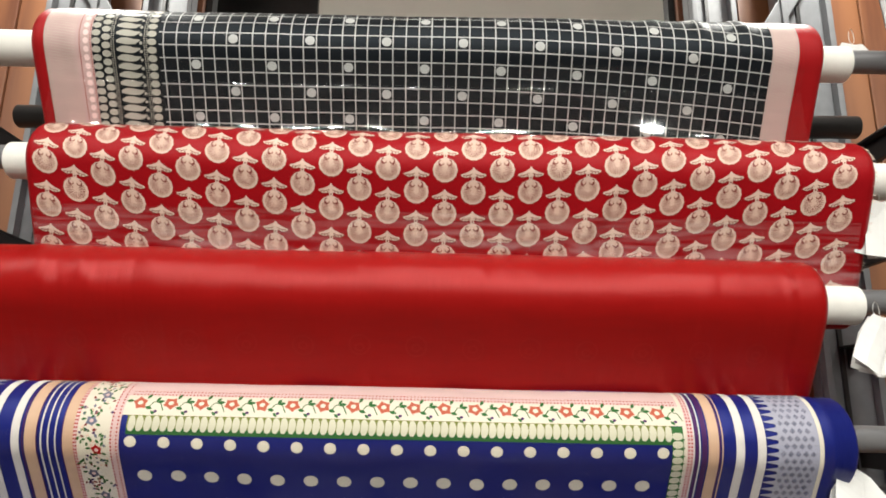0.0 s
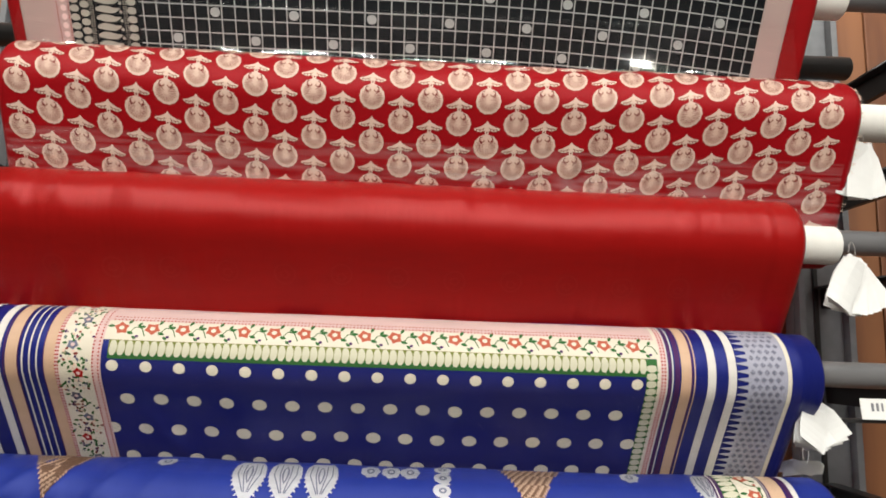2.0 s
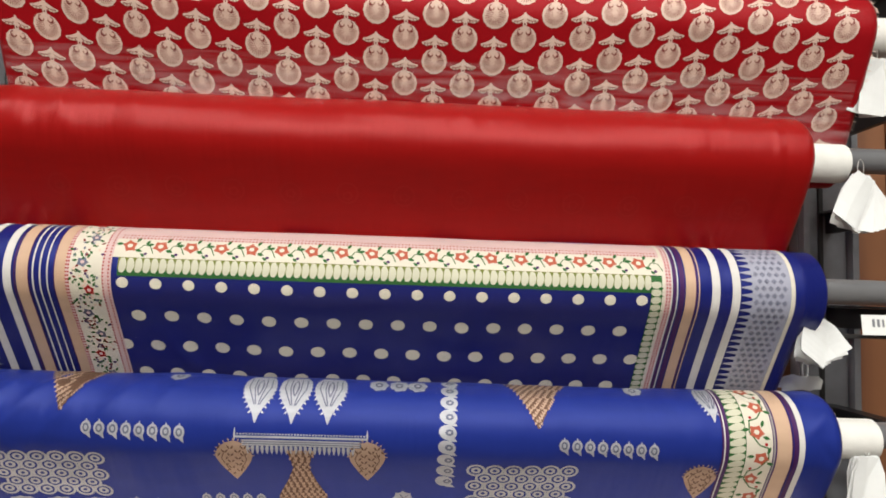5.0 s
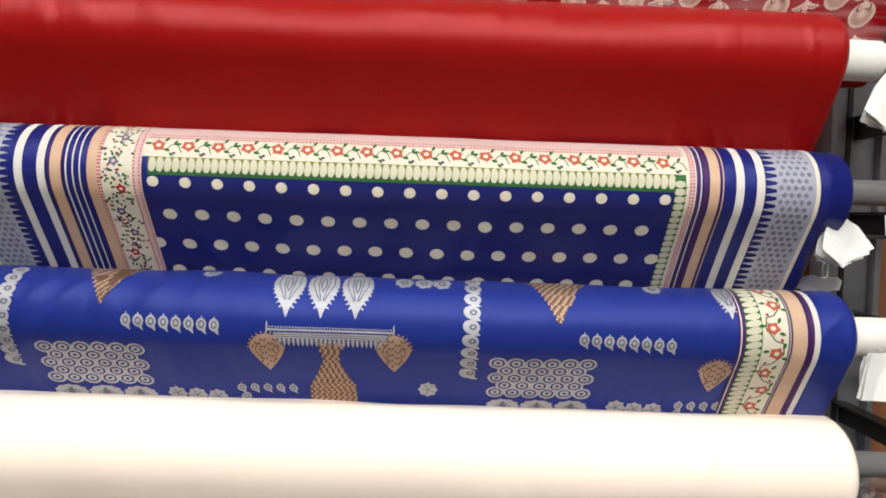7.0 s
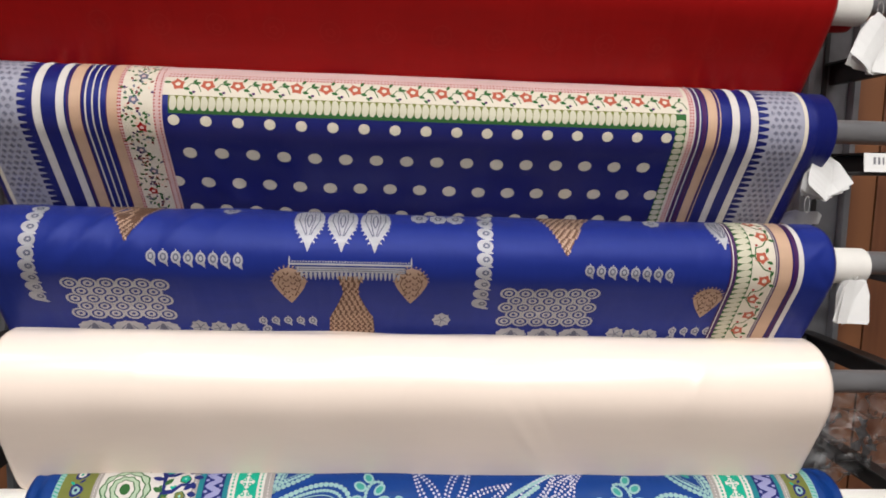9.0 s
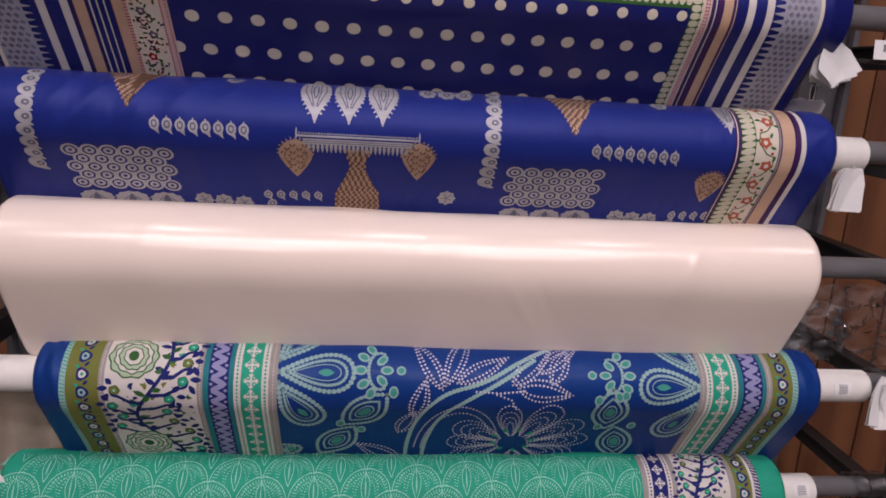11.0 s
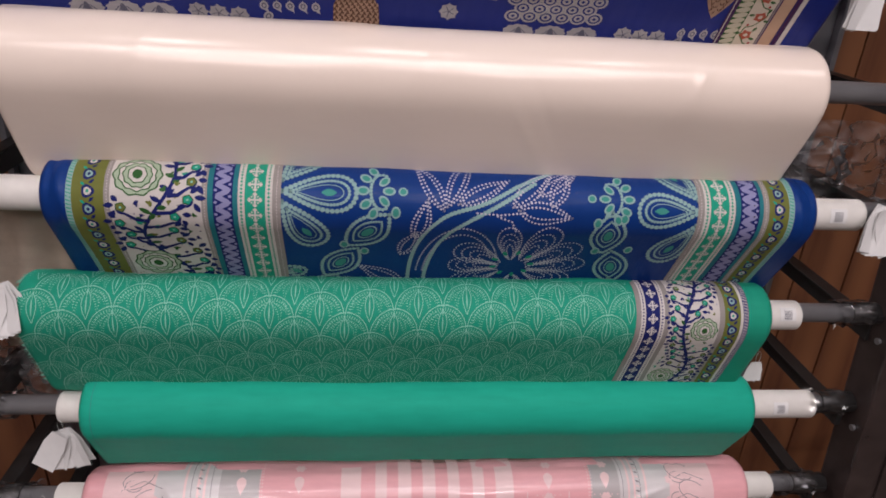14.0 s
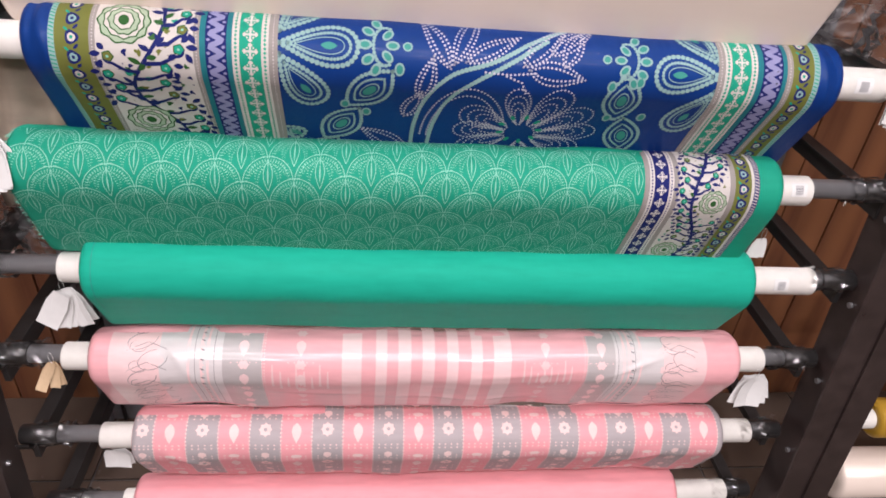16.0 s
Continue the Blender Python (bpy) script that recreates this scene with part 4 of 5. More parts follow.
for i in range(9):
    for u, v in ((0.0405, 0.012 + i * 0.0178), (-0.5330, 0.020 + i * 0.0168)):
        P.disc(u - 0.001 * i * 0.5, v, 0.0108, 0.0086, SILVER_W, 1, n=14, turn=0.25)
        P.leaf(u - 0.009, v + 0.003, 0.020, 0.006, 1.2, SILVER_W, 1)
        P.disc(u, v, 0.0050, 0.0038, SILVER_D, 2, n=10, inner=0.4)
heart_leaf(P, 0.3480, 0.118, 0.0200, 0.055, GOLD, GOLD_D)
tip_leaf(P, 0.3610, 0.003, 0.0150, 0.060)
for u0, u1, m, l in ((0.3676, 0.3990, PURPLE, 3), (0.3700, 0.3715, OFFWHITE, 4), (0.3760, 0.3965, LEAFG, 4), (0.3966, 0.4287, CREAMW, 4), (0.4287, 0.4300, PURPLE, 4), (0.4300, 0.4320, STONE, 4),
                     (0.4320, 0.4340, PURPLE, 4), (0.4340, 0.4520, PEACH, 4), (0.4520, 0.4535, PURPLE, 4), (0.4548, 0.4610, PURPLE, 4), (0.4610, 0.4680, OFFWHITE, 4)):
    P.rect(u0, u1, -0.04, 0.245, m, l)
for j in range(32):
    v = -0.03 + j * 0.0088
    P.stroke([(0.3765, v + 0.003), (0.384, v + 0.0015), (0.3955, v - 0.001)], 0.0086, SHELL, 5, lambda s: 0.40 + 0.60 * np.sin(PI * np.clip(s, 0, 1) ** 1.3) ** 0.6)
for j in range(9):
    v = -0.02 + j * 0.031
    s = -1 if j % 2 else 1
    rose(P, 0.4125 + 0.003 * s, v, 0.0085, FLOWR, LEAFG, CREAMW, 5)
    P.stroke([(0.4125 + 0.010 * s, v - 0.014), (0.4125 + 0.012 * s, v), (0.4125, v + 0.015), (0.4125 - 0.010 * s, v + 0.018)], 0.0016, LEAFG, 5)
    P.disc(0.4125 - 0.008 * s, v + 0.014, 0.002, 0.002, RED_SELVEDGE, 5, n=8)
P.rect(0.5155, 0.5175, -0.03, 0.24, OFFWHITE, 3)
P.build("woven_pattern", t, "silver and gold woven motifs and floral border")

# roll 6: plain cream satin
bolt_thing("cream", 6, "thick plain cream satin roll", CREAM_SATIN, 0.0012, folds=((0.10, 0.17, 0.05, 0.5, 0.0010, 0.008), (0.13, 0.15, 0.05, 0.45, -0.0008, 0.008), (0.33, 0.09, 0.04, -0.4, 0.0012, 0.008), (-0.40, 0.06, 0.04, -0.5, 0.0008, 0.008), (-0.05, 0.08, 0.03, -0.4, 0.0008, 0.008)))

# roll 7: cobalt with garden print
b, t = bolt_thing("garden", 7, "cobalt cotton roll with dotted flower print and borders", COBALT, 0.0024, folds=((0.552, 0.02, 0.05, 0.1, -0.006, 0.006), (0.535, 0.06, 0.06, 0.15, 0.004, 0.006), (-0.548, 0.03, 0.06, -0.1, -0.005, 0.007), (-0.530, 0.08, 0.09, 0.2, 0.004, 0.008), (0.10, 0.05, 0.03, 0.5, 0.002, 0.008)))
P = Print(b)
lo, hi = -0.045, 0.285


def cross(P, u, v, s, m, layer):
    for a in range(4):
        w = a * PI / 2
        P.stroke([(u, v), (u + s * math.cos(w), v + s * math.sin(w))], s * 0.28, m, layer)
        P.stroke([(u + 0.75 * s * math.cos(w) - 0.3 * s * math.sin(w), v + 0.75 * s * math.sin(w) + 0.3 * s * math.cos(w)),
                  (u + 0.75 * s * math.cos(w) + 0.3 * s * math.sin(w), v + 0.75 * s * math.sin(w) - 0.3 * s * math.cos(w))], s * 0.26, m, layer)
        P.disc(u + 0.42 * s * (math.cos(w) - math.sin(w)), v + 0.42 * s * (math.cos(w) + math.sin(w)), 0.14 * s, 0.14 * s, m, layer, n=6)


def cross_band(P, u0, u1, ground, edge, mark):
    """A ribbon of crosses between two dotted edges."""
    w = u1 - u0
    P.rect(u0, u1, lo, hi, ground, 2)
    for a, c in ((u0, u0 + w * 0.20), (u1 - w * 0.20, u1)):
        P.rect(a, c, lo, hi, edge, 3)
        P.dots([((a + c) / 2, lo), ((a + c) / 2, hi)], w * 0.045, ground, 4, 0.0052, 4)
    for j in range(16):
        cross(P, (u0 + u1) / 2, lo + 0.008 + j * 0.0212, w * 0.21, mark, 3)


def zigzag_band(P, u0, u1, side):
    P.rect(u0, u1, lo, hi, NAVY, 2)
    zz = [((u0 + (u1 - u0) * (0.18 if j % 2 else 0.82)), lo + j * 0.0085) for j in range(int((hi - lo) / 0.0085))]
    P.stroke(zz, (u1 - u0) * 0.26, LAVENDER, 3)
    for j in range(1, len(zz)):
        P.disc(u0 + (u1 - u0) * (0.86 if j % 2 else 0.14), lo + j * 0.0085, 0.0026, 0.0022, LAVENDER, 3, n=6)


def olive_band(P, u0, u1):
    P.rect(u0, u1, lo, hi, OLIVE, 2)
    c = (u0 + u1) / 2
    for j in range(14):
        v = lo + 0.01 + j * 0.0245
        P.disc(c, v, 0.0085, 0.0088, NAVY, 3, n=14, inner=0.6, lobes=3, depth=0.12)
        P.disc(c, v, 0.0052, 0.0056, AQUA if j % 2 else OFFWHITE, 3, n=10)
        P.disc(c, v, 0.0022, 0.0024, NAVY if j % 2 else JADE, 4, n=8)
        P.leaf(c + 0.008, v + 0.008, 0.009, 0.004, -0.8, NAVY, 3)
        P.leaf(c - 0.010, v + 0.012, 0.008, 0.004, 0.9, JADE, 3)


def floral_band(P, u0, u1, roses, ph=0.0, seed=3):
    """White ground with a winding navy vine, green roses and leaves."""
    r = random.Random(seed)
    w, c = u1 - u0, (u0 + u1) / 2
    P.rect(u0, u1, lo, hi, OFFWHITE, 2)
    wave = lambda v: math.sin((v + ph) * 30)
    vine = [(c + 0.20 * w * wave(v), v) for v in np.linspace(lo, hi, 90)]
    P.stroke(vine, 0.0050, NAVY, 3)
    spots = []
    for v in roses:
        u = c - 0.16 * w * (1 if wave(v) >= 0 else -1) - 0.05 * w * wave(v)
        spots.append((u, v, 0.27 * w))
        for n, (q, m) in enumerate(((0.27, LEAFG), (0.252, SAGE), (0.215, LEAFG), (0.200, OFFWHITE), (0.170, LEAFG), (0.155, SAGE), (0.115, LEAFG), (0.102, OFFWHITE), (0.060, LEAFG))):
            P.disc(u, v, q * w, q * w * 0.92, m, 4 + n * 0.8, n=40, lobes=10 if q > 0.15 else 7, depth=0.05 if q > 0.08 else 0, turn=0.31 * (n // 2))
    free = lambda u, v, r: all((u - a) ** 2 + (v - b) ** 2 > (k + r) ** 2 for a, b, k in spots) and u0 + r < u < u1 - r
    z = w / 0.121
    for n, v in enumerate(np.arange(lo + 0.02, hi, 0.0125 * z)):
        u, s = c + 0.20 * w * wave(v), (1 if n % 2 else -1)
        q = r.uniform(0.0085, 0.0115) * z
        # a scroll: out from the vine, then curled round a small flower
        for L in (0.34, 0.27, 0.20):
            cu, cv = u + s * (L * w + r.uniform(-0.004, 0.004)), v - 0.016 * z
            if free(cu, cv, q * 0.8):
                break
        else:
            continue
        arc = [(cu + s * q * (1 - 0.06 * e) * math.cos(a), cv + q * (1 - 0.06 * e) * math.sin(a)) for e, a in enumerate(np.linspace(PI / 2 + 0.4, -PI * 0.95, 18))]
        P.stroke([(u, v + 0.004 * z), (u + (cu - u) * 0.45, v + 0.003 * z)] + arc, 0.0062 * z, NAVY, 4, lambda e: 1 - 0.6 * e)
        P.disc(cu, cv, 0.0074 * z, 0.0070 * z, LEAFG, 4, n=15, lobes=5, depth=0.10)
        P.disc(cu, cv, 0.0058 * z, 0.0055 * z, r.choice((JADE, JADE, OLIVE)), 5, n=15, lobes=5, depth=0.15)
        P.disc(cu, cv, 0.0019 * z, 0.0018 * z, MINT, 6, n=8)
        for a in (0.5, -0.4, -1.2):
            P.leaf(cu + s * q * math.cos(a), cv + q * math.sin(a), r.uniform(0.010, 0.016) * z, 0.0078 * z, math.atan2(s * math.cos(a), math.sin(a)) - s * 0.5, NAVY, 4)
        spots.append((cu, cv, q * 1.25))
    for n, v in enumerate(np.arange(lo + 0.006, hi, 0.0088 * z)):
        u, s = c + 0.20 * w * wave(v), (-1 if n % 2 else 1)
        P.leaf(u, v, r.uniform(0.013, 0.019) * z, 0.0072 * z, s * r.uniform(1.7, 2.5), r.choice((NAVY, NAVY, LEAFG)), 3.4)
    for _ in range(420):
        u, v, a, q = r.uniform(u0 + 0.006, u1 - 0.006), r.uniform(lo, hi), r.uniform(0, 6.28), r.uniform(0.0075, 0.0115) * z
        if free(u, v, q * 0.55) and abs(u - c - 0.20 * w * wave(v)) > 0.005:
            m = r.choice((NAVY, NAVY, LEAFG, OLIVE, JADE))
            P.leaf(u - q * 0.5 * math.sin(a), v - q * 0.5 * math.cos(a), q, q * 0.55, a, m, 3.6)
            P.leaf(u, v, q * 0.7, q * 0.42, a + 1.1, m, 3.6)
            spots.append((u, v, q * 0.75))
    for _ in range(110):
        u, v = r.uniform(u0 + 0.004, u1 - 0.004), r.uniform(lo, hi)
        if free(u, v, 0.002):
            P.disc(u, v, 0.0013, 0.0012, r.choice((LAVENDER, NAVY, OLIVE, STONE)), 2.6, n=5)


for u0, u1, m in ((-0.525, -0.518, AQUA), (-0.476, -0.4683, STONE), (-0.3473, -0.3396, STONE), (-0.3396, -0.332, TEAL), (-0.305, -0.298, TEAL), (-0.2508, -0.2391, STONE),
                  (0.3733, 0.3833, STONE), (0.4320, 0.4407, TEAL), (0.4702, 0.4765, TEAL), (0.4765, 0.4854, STONE), (0.517, 0.5255, AQUA)):
    P.rect(u0, u1, lo, hi, m, 2)
for u in (-0.5215, 0.5212):
    for j in range(66):
        P.stroke([(u - 0.003, lo + j * 0.005), (u + 0.003, lo + j * 0.005 + 0.0022)], 0.0014, JADE, 3)
for u in (-0.2449, 0.3783, -0.4722, 0.4810, -0.3434):
    P.dots([(u, lo), (u, hi)], 0.0010, OFFWHITE, 3, 0.0042, 5)
olive_band(P, -0.518, -0.476)
olive_band(P, 0.4854, 0.517)
floral_band(P, -0.4683, -0.3473, (0.038, 0.205), 0.02)
zigzag_band(P, -0.332, -0.305, 1)
zigzag_band(P, 0.4407, 0.4702, -1)
cross_band(P, -0.298, -0.2508, JADE, OFFWHITE, OFFWHITE)
cross_band(P, 0.3833, 0.4320, JADE, OFFWHITE, OFFWHITE)


def beads(P, pts, r, m=AQUA, layer=1, step=None):
    P.dots(pts, r, m, layer, step or r * 1.9, 8)


def bead_drop(P, u, v, length, width, turn):
    beads(P, drop(u, v, length, width, turn), 0.0036)
    beads(P, drop(u + 0.012 * math.sin(turn), v + 0.012 * math.cos(turn), length - 0.022, width * 0.66, turn), 0.0024)
    x = length * 0.62
    P.leaf(u + (x - 0.010) * math.sin(turn), v + (x - 0.010) * math.cos(turn), 0.022, 0.010, turn, AQUA_G, 1)
    P.stroke(drop(u + 0.020 * math.sin(turn), v + 0.020 * math.cos(turn), length - 0.038, width * 0.42, turn), 0.0012, AQUA, 1)


def bead_eye(P, u, v, turn, s=1.0):
    for q, r in ((1.0, 0.0032), (0.66, 0.0020)):
        y = np.concatenate([np.linspace(-1, 1, 24), np.linspace(1, -1, 24)])
        x = np.concatenate([np.ones(24), -np.ones(24)]) * (1 - y * y)
        c, n = math.cos(turn), math.sin(turn)
        X, Y = x * 0.023 * s * q, y * 0.040 * s * q
        beads(P, np.column_stack([u + c * X - n * Y, v + n * X + c * Y]), r)
    P.disc(u, v, 0.0062 * s, 0.0105 * s, AQUA_G, 1, n=12, turn=turn)
    P.disc(u, v, 0.0092 * s, 0.0155 * s, AQUA, 1, n=16, inner=0.86, turn=turn)


def bead_flower(P, u, v, side):
    """The half-ring of petals with a three-petal spray."""
    beads(P, ellipse(u, v, 0.016, 0.026, 0, -PI * 0.62, PI * 0.62) if side > 0 else ellipse(u, v, 0.016, 0.026, 0, PI * 0.38, PI * 1.62), 0.0026)
    for a in (-1.1, -0.55, 0.0, 0.55, 1.1):
        w = a if side > 0 else PI - a
        pu, pv = u + 0.027 * math.cos(w), v + 0.036 * math.sin(w)
        P.disc(pu, pv, 0.0095, 0.0068, AQUA, 1, n=12, turn=w)
        P.disc(pu, pv, 0.0062, 0.0042, AQUA_G, 2, n=10, turn=w)
    for a in (-0.8, 0.0, 0.8):
        w = (PI if side > 0 else 0) + a
        pu, pv = u + 0.012 * side + 0.022 * math.cos(w), v + 0.020 * math.sin(w)
        P.disc(pu, pv, 0.0095, 0.0062, AQUA, 1, n=12, turn=w)
        P.disc(pu, pv, 0.0062, 0.0038, AQUA_G, 2, n=10, turn=w)
    P.disc(u - 0.030 * side, v, 0.0068, 0.0064, AQUA, 1, n=12)
    P.disc(u - 0.030 * side, v, 0.0046, 0.0042, AQUA_G, 2, n=10)


bead_drop(P, -0.238, 0.056, 0.104, 0.058, PI / 2)
bead_drop(P, -0.238, 0.070, 0.092, 0.056, 0.62)
bead_drop(P, -0.238, 0.040, 0.085, 0.050, 2.5)
bead_drop(P, -0.243, 0.205, 0.035, 0.030, 0.9)
bead_drop(P, 0.377, 0.070, 0.094, 0.058, -PI / 2)
bead_drop(P, 0.374, 0.090, 0.096, 0.056, -0.42)
bead_drop(P, 0.374, 0.052, 0.085, 0.050, -2.5)
bead_flower(P, -0.098, 0.052, -1)
bead_flower(P, 0.240, 0.054, 1)
for u, v, w in ((-0.118, 0.118, 0.75), (-0.158, 0.195, 0.62), (-0.19, 0.268, 0.6), (0.2440, 0.118, -0.05), (0.272, 0.200, -0.25), (0.289, 0.275, -0.25)):
    bead_eye(P, u, v, w, 1.12)
for u, v in ((-0.152, 0.148), (-0.122, 0.165), (-0.078, 0.082), (0.222, 0.092), (0.235, 0.158), (0.286, 0.152), (0.262, 0.084)):
    P.disc(u, v, 0.0070, 0.0090, AQUA, 1, n=12)
    P.disc(u, v, 0.0046, 0.0062, AQUA_G, 2, n=10)
for pts in ([(0.17, 0.0), (0.113, 0.031), (0.054, 0.0665), (-0.003, 0.083), (-0.030, 0.108), (-0.046, 0.145), (-0.054, 0.196), (-0.054, 0.275)],
            [(0.125, 0.033), (0.082, 0.062), (0.037, 0.088), (0.005, 0.112), (-0.015, 0.145), (-0.027, 0.194), (-0.031, 0.275)]):
    q = np.array(pts)
    s = np.linspace(0, len(pts) - 1, 80)
    sm = np.column_stack([np.interp(s, range(len(pts)), q[:, 0]), np.interp(s, range(len(pts)), q[:, 1])])
    ker = np.ones(9) / 9
    sm[4:-4] = np.column_stack([np.convolve(sm[:, 0], ker, "valid"), np.convolve(sm[:, 1], ker, "valid")])
    beads(P, sm, 0.0036, AQUA, 1, 0.0058)


def dotted(P, pts, r=0.0018, step=0.0056, m=LILAC_W):
    P.dots(pts, r, m, 1, step, 6)


def dotted_leaf(P, u, v, length, width, turn, fill=2):
    for q in range(fill + 1):
        f = 1 - q * 0.48
        w = np.linspace(0, 1, 26)
        for s in (-1, 1):
            x = s * width / 2 * f * np.sin(PI * w ** 0.8)
            y = length * (0.04 * q + w * (1 - 0.10 * q))
            c, n = math.cos(turn), math.sin(turn)
            dotted(P, np.column_stack([u + c * x + n * y, v - n * x + c * y]))


def dotted_petal(P, u, v, length, width, turn):
    """A broad round-headed petal in nested dotted outlines."""
    for q in range(4):
        o = drop(u, v, length * (1 - 0.15 * q), width * (1 - 0.24 * q), turn, 40)
        dotted(P, o[6:-6], 0.0017)


# the large dotted lotus and its leaves
cu, cv = 0.108, 0.200
for a, L, wd in ((-2.95, 0.088, 0.040), (2.62, 0.100, 0.052), (2.05, 0.104, 0.050), (1.62, 0.108, 0.042), (-2.05, 0.092, 0.050), (-1.62, 0.088, 0.040), (1.15, 0.100, 0.046), (-1.10, 0.090, 0.046), (0.2, 0.08, 0.05)):
    dotted_petal(P, cu + 0.012 * math.sin(a), cv + 0.012 * math.cos(a), L, wd, a)
for q in (0.0, 0.010):
    dotted(P, ellipse(0.022, 0.215, 0.064 - q, 0.108 - q * 1.4, 0.0, PI * 1.02, PI * 1.86))
for a in range(9):
    w = a * 0.7
    P.disc(cu + 0.030 * math.cos(w), cv - 0.010 + 0.030 * math.sin(w), 0.0060, 0.0035, JADE, 2, n=8, turn=w)
for u, v, L, wd, a in ((-0.048, 0.128, 0.068, 0.026, 2.9), (-0.068, 0.170, 0.060, 0.026, 2.75), (-0.060, 0.250, 0.085, 0.034, -2.15), (-0.058, 0.275, 0.075, 0.030, -1.8),
                       (-0.008, 0.078, 0.090, 0.024, -2.65), (-0.004, 0.072, 0.100, 0.026, 2.75), (0.012, 0.068, 0.085, 0.024, 2.05), (0.100, 0.074, 0.082, 0.032, 1.45), (0.092, 0.070, 0.090, 0.028, 2.35),
                       (0.130, 0.052, 0.080, 0.026, 2.2), (0.150, 0.068, 0.062, 0.026, 2.7)):
    dotted_leaf(P, u, v, L, wd, a, 1)
dotted(P, [(0.040, 0.080), (0.075, 0.082), (0.110, 0.078)])
dotted(P, [(0.070, 0.084), (0.092, 0.092), (0.100, 0.108)])
P.build("printed_pattern", t, "dotted flowers, paisleys and patterned border bands")

# roll 8: jade with lotus fans
b, t = bolt_thing("lotus", 8, "jade green cotton roll with pale lotus fan print", JADE, 0.0016)
P = Warped(b, lambda u: -0.085 * (u + 0.4))
for c in range(-20, 21):
    for j in range(-3, 10):
        u = -0.4159 + 0.0377 * c
        v = 0.0720 + 0.070 * (j - 2) + (0.035 if c % 2 else 0)
        vv = v - 0.085 * (u + 0.4)
        if not (-0.615 < u < 0.305 and -0.06 < vv < 0.262):
            continue
        cv, ru, rv = v + 0.018, 0.0366, 0.0400
        inside = lambda pts: pts[pts[:, 0] < 0.309]
        arc = inside(ellipse(u, cv, ru, rv, 0, PI * 1.02, PI * 1.98))
        if len(arc) > 3:
            P.stroke(arc, 0.0014, MINT, 1)
        for a in range(23):  # the ribbed ring under the arch
            w = PI * (1.05 + 0.9 * a / 22)
            seg = inside(np.array([(u + q * ru * math.cos(w), cv + q * rv * math.sin(w)) for q in (0.80, 0.92)]))
            if len(seg) == 2:
                P.stroke(seg, 0.0012, MINT, 1)
        for sx in (-1, 1):  # two stitched side petals that hang from the arch
            for du, dv, wide in ((0.0150, 0.0330, 0.0075), (0.0270, 0.0215, 0.0080)):
                root, tip = np.array((u + sx * 0.0030, v - 0.0120)), np.array((u + sx * du, v - 0.0120 + dv))
                if tip[0] > 0.305:
                    continue
                along = (tip - root) / np.hypot(*(tip - root))
                side = np.array((along[1], -along[0])) * sx
                for q in np.linspace(0.06, 0.97, 9):
                    mid = root + (tip - root) * q + side * 0.006 * math.sin(PI * q)
                    x = wide / 2 * math.sin(PI * q ** 0.8) + 0.0006
                    P.stroke([mid - side * x, mid - side * x * 0.30], 0.0012, MINT, 1)
                    P.stroke([mid + side * x * 0.30, mid + side * x], 0.0012, MINT, 1)
            w = np.linspace(0, 1, 14)
            P.stroke(np.column_stack([u + sx * 0.0066 * np.sin(PI * w ** 0.85), v - 0.015 + 0.045 * w]), 0.0012, MINT, 1)
            if u + sx * ru < 0.307:
                P.stroke([(u + sx * ru, cv), (u + sx * 0.0377, cv + 0.010)], 0.0011, MINT, 1)
        P.leaf(u, v - 0.008, 0.030, 0.0022, 0, MINT, 1)
P.build("printed_pattern", t, "pale mint lotus fan print")
P = Print(b)
lo, hi = -0.045, 0.262
for u0, u1, m in ((0.3105, 0.3185, STONE), (0.358, 0.3665, STONE), (0.451, 0.460, STONE), (0.487, 0.492, OFFWHITE)):
    P.rect(u0, u1, lo, hi, m, 2)
cross_band(P, 0.3185, 0.358, NAVY, OFFWHITE, OFFWHITE)
floral_band(P, 0.3665, 0.451, (0.088, 0.212), 0.075, 8)
olive_band(P, 0.460, 0.4875)
P.rect(0.492, 0.501, lo, hi, NAVY, 2)
for j in range(62):
    P.stroke([(0.4925, lo + j * 0.005), (0.5005, lo + j * 0.005 + 0.003)], 0.0018, OFFWHITE, 3)
P.build("printed_border", t, "white floral border with navy and olive bands")

fr = bmesh.new()
for i in range(110):
    v = rnd.uniform(-0.02, 0.24)
    p = b.at([-0.6315], [v], 0.0008)[0]
    q = p + np.array([-rnd.uniform(0.002, 0.008), rnd.uniform(-0.002, 0.002), rnd.uniform(-0.004, 0.002)])
    vs = [fr.verts.new(tuple(p)), fr.verts.new(tuple(p + np.array([0.003, 0.0003, 0.0022]))), fr.verts.new(tuple(q))]
    fr.faces.new(vs)
part("frayed_edge", fr, MINT, t, "pale frayed selvedge threads")

# roll 9: plain jade satin
b, t = bolt_thing("green", 9, "plain jade green satin roll", JADE_SATIN, 0.0010)
P = Print(b)
P.stroke([(-0.552, -0.04), (-0.552, 0.18)], 0.0011, AQUA_G, 0)
P.build("selvedge_line", t)

# roll 10: pink and grey stripes under plastic
b, t = bolt_thing("stripe", 10, "pink, white and grey striped roll wrapped in plastic", ROSE_W, 0.0032, folds=((0.40, 0.06, 0.06, -1.2, 0.003, 0.005), (0.20, 0.08, 0.10, -1.5, 0.002, 0.006), (-0.20, 0.14, 0.10, 1.5, 0.003, 0.008), (0.05, 0.17, 0.14, 1.5, 0.003, 0.008), (-0.45, 0.05, 0.06, 0.6, 0.002, 0.008)))
P = Print(b)
lo, hi = -0.045, 0.215
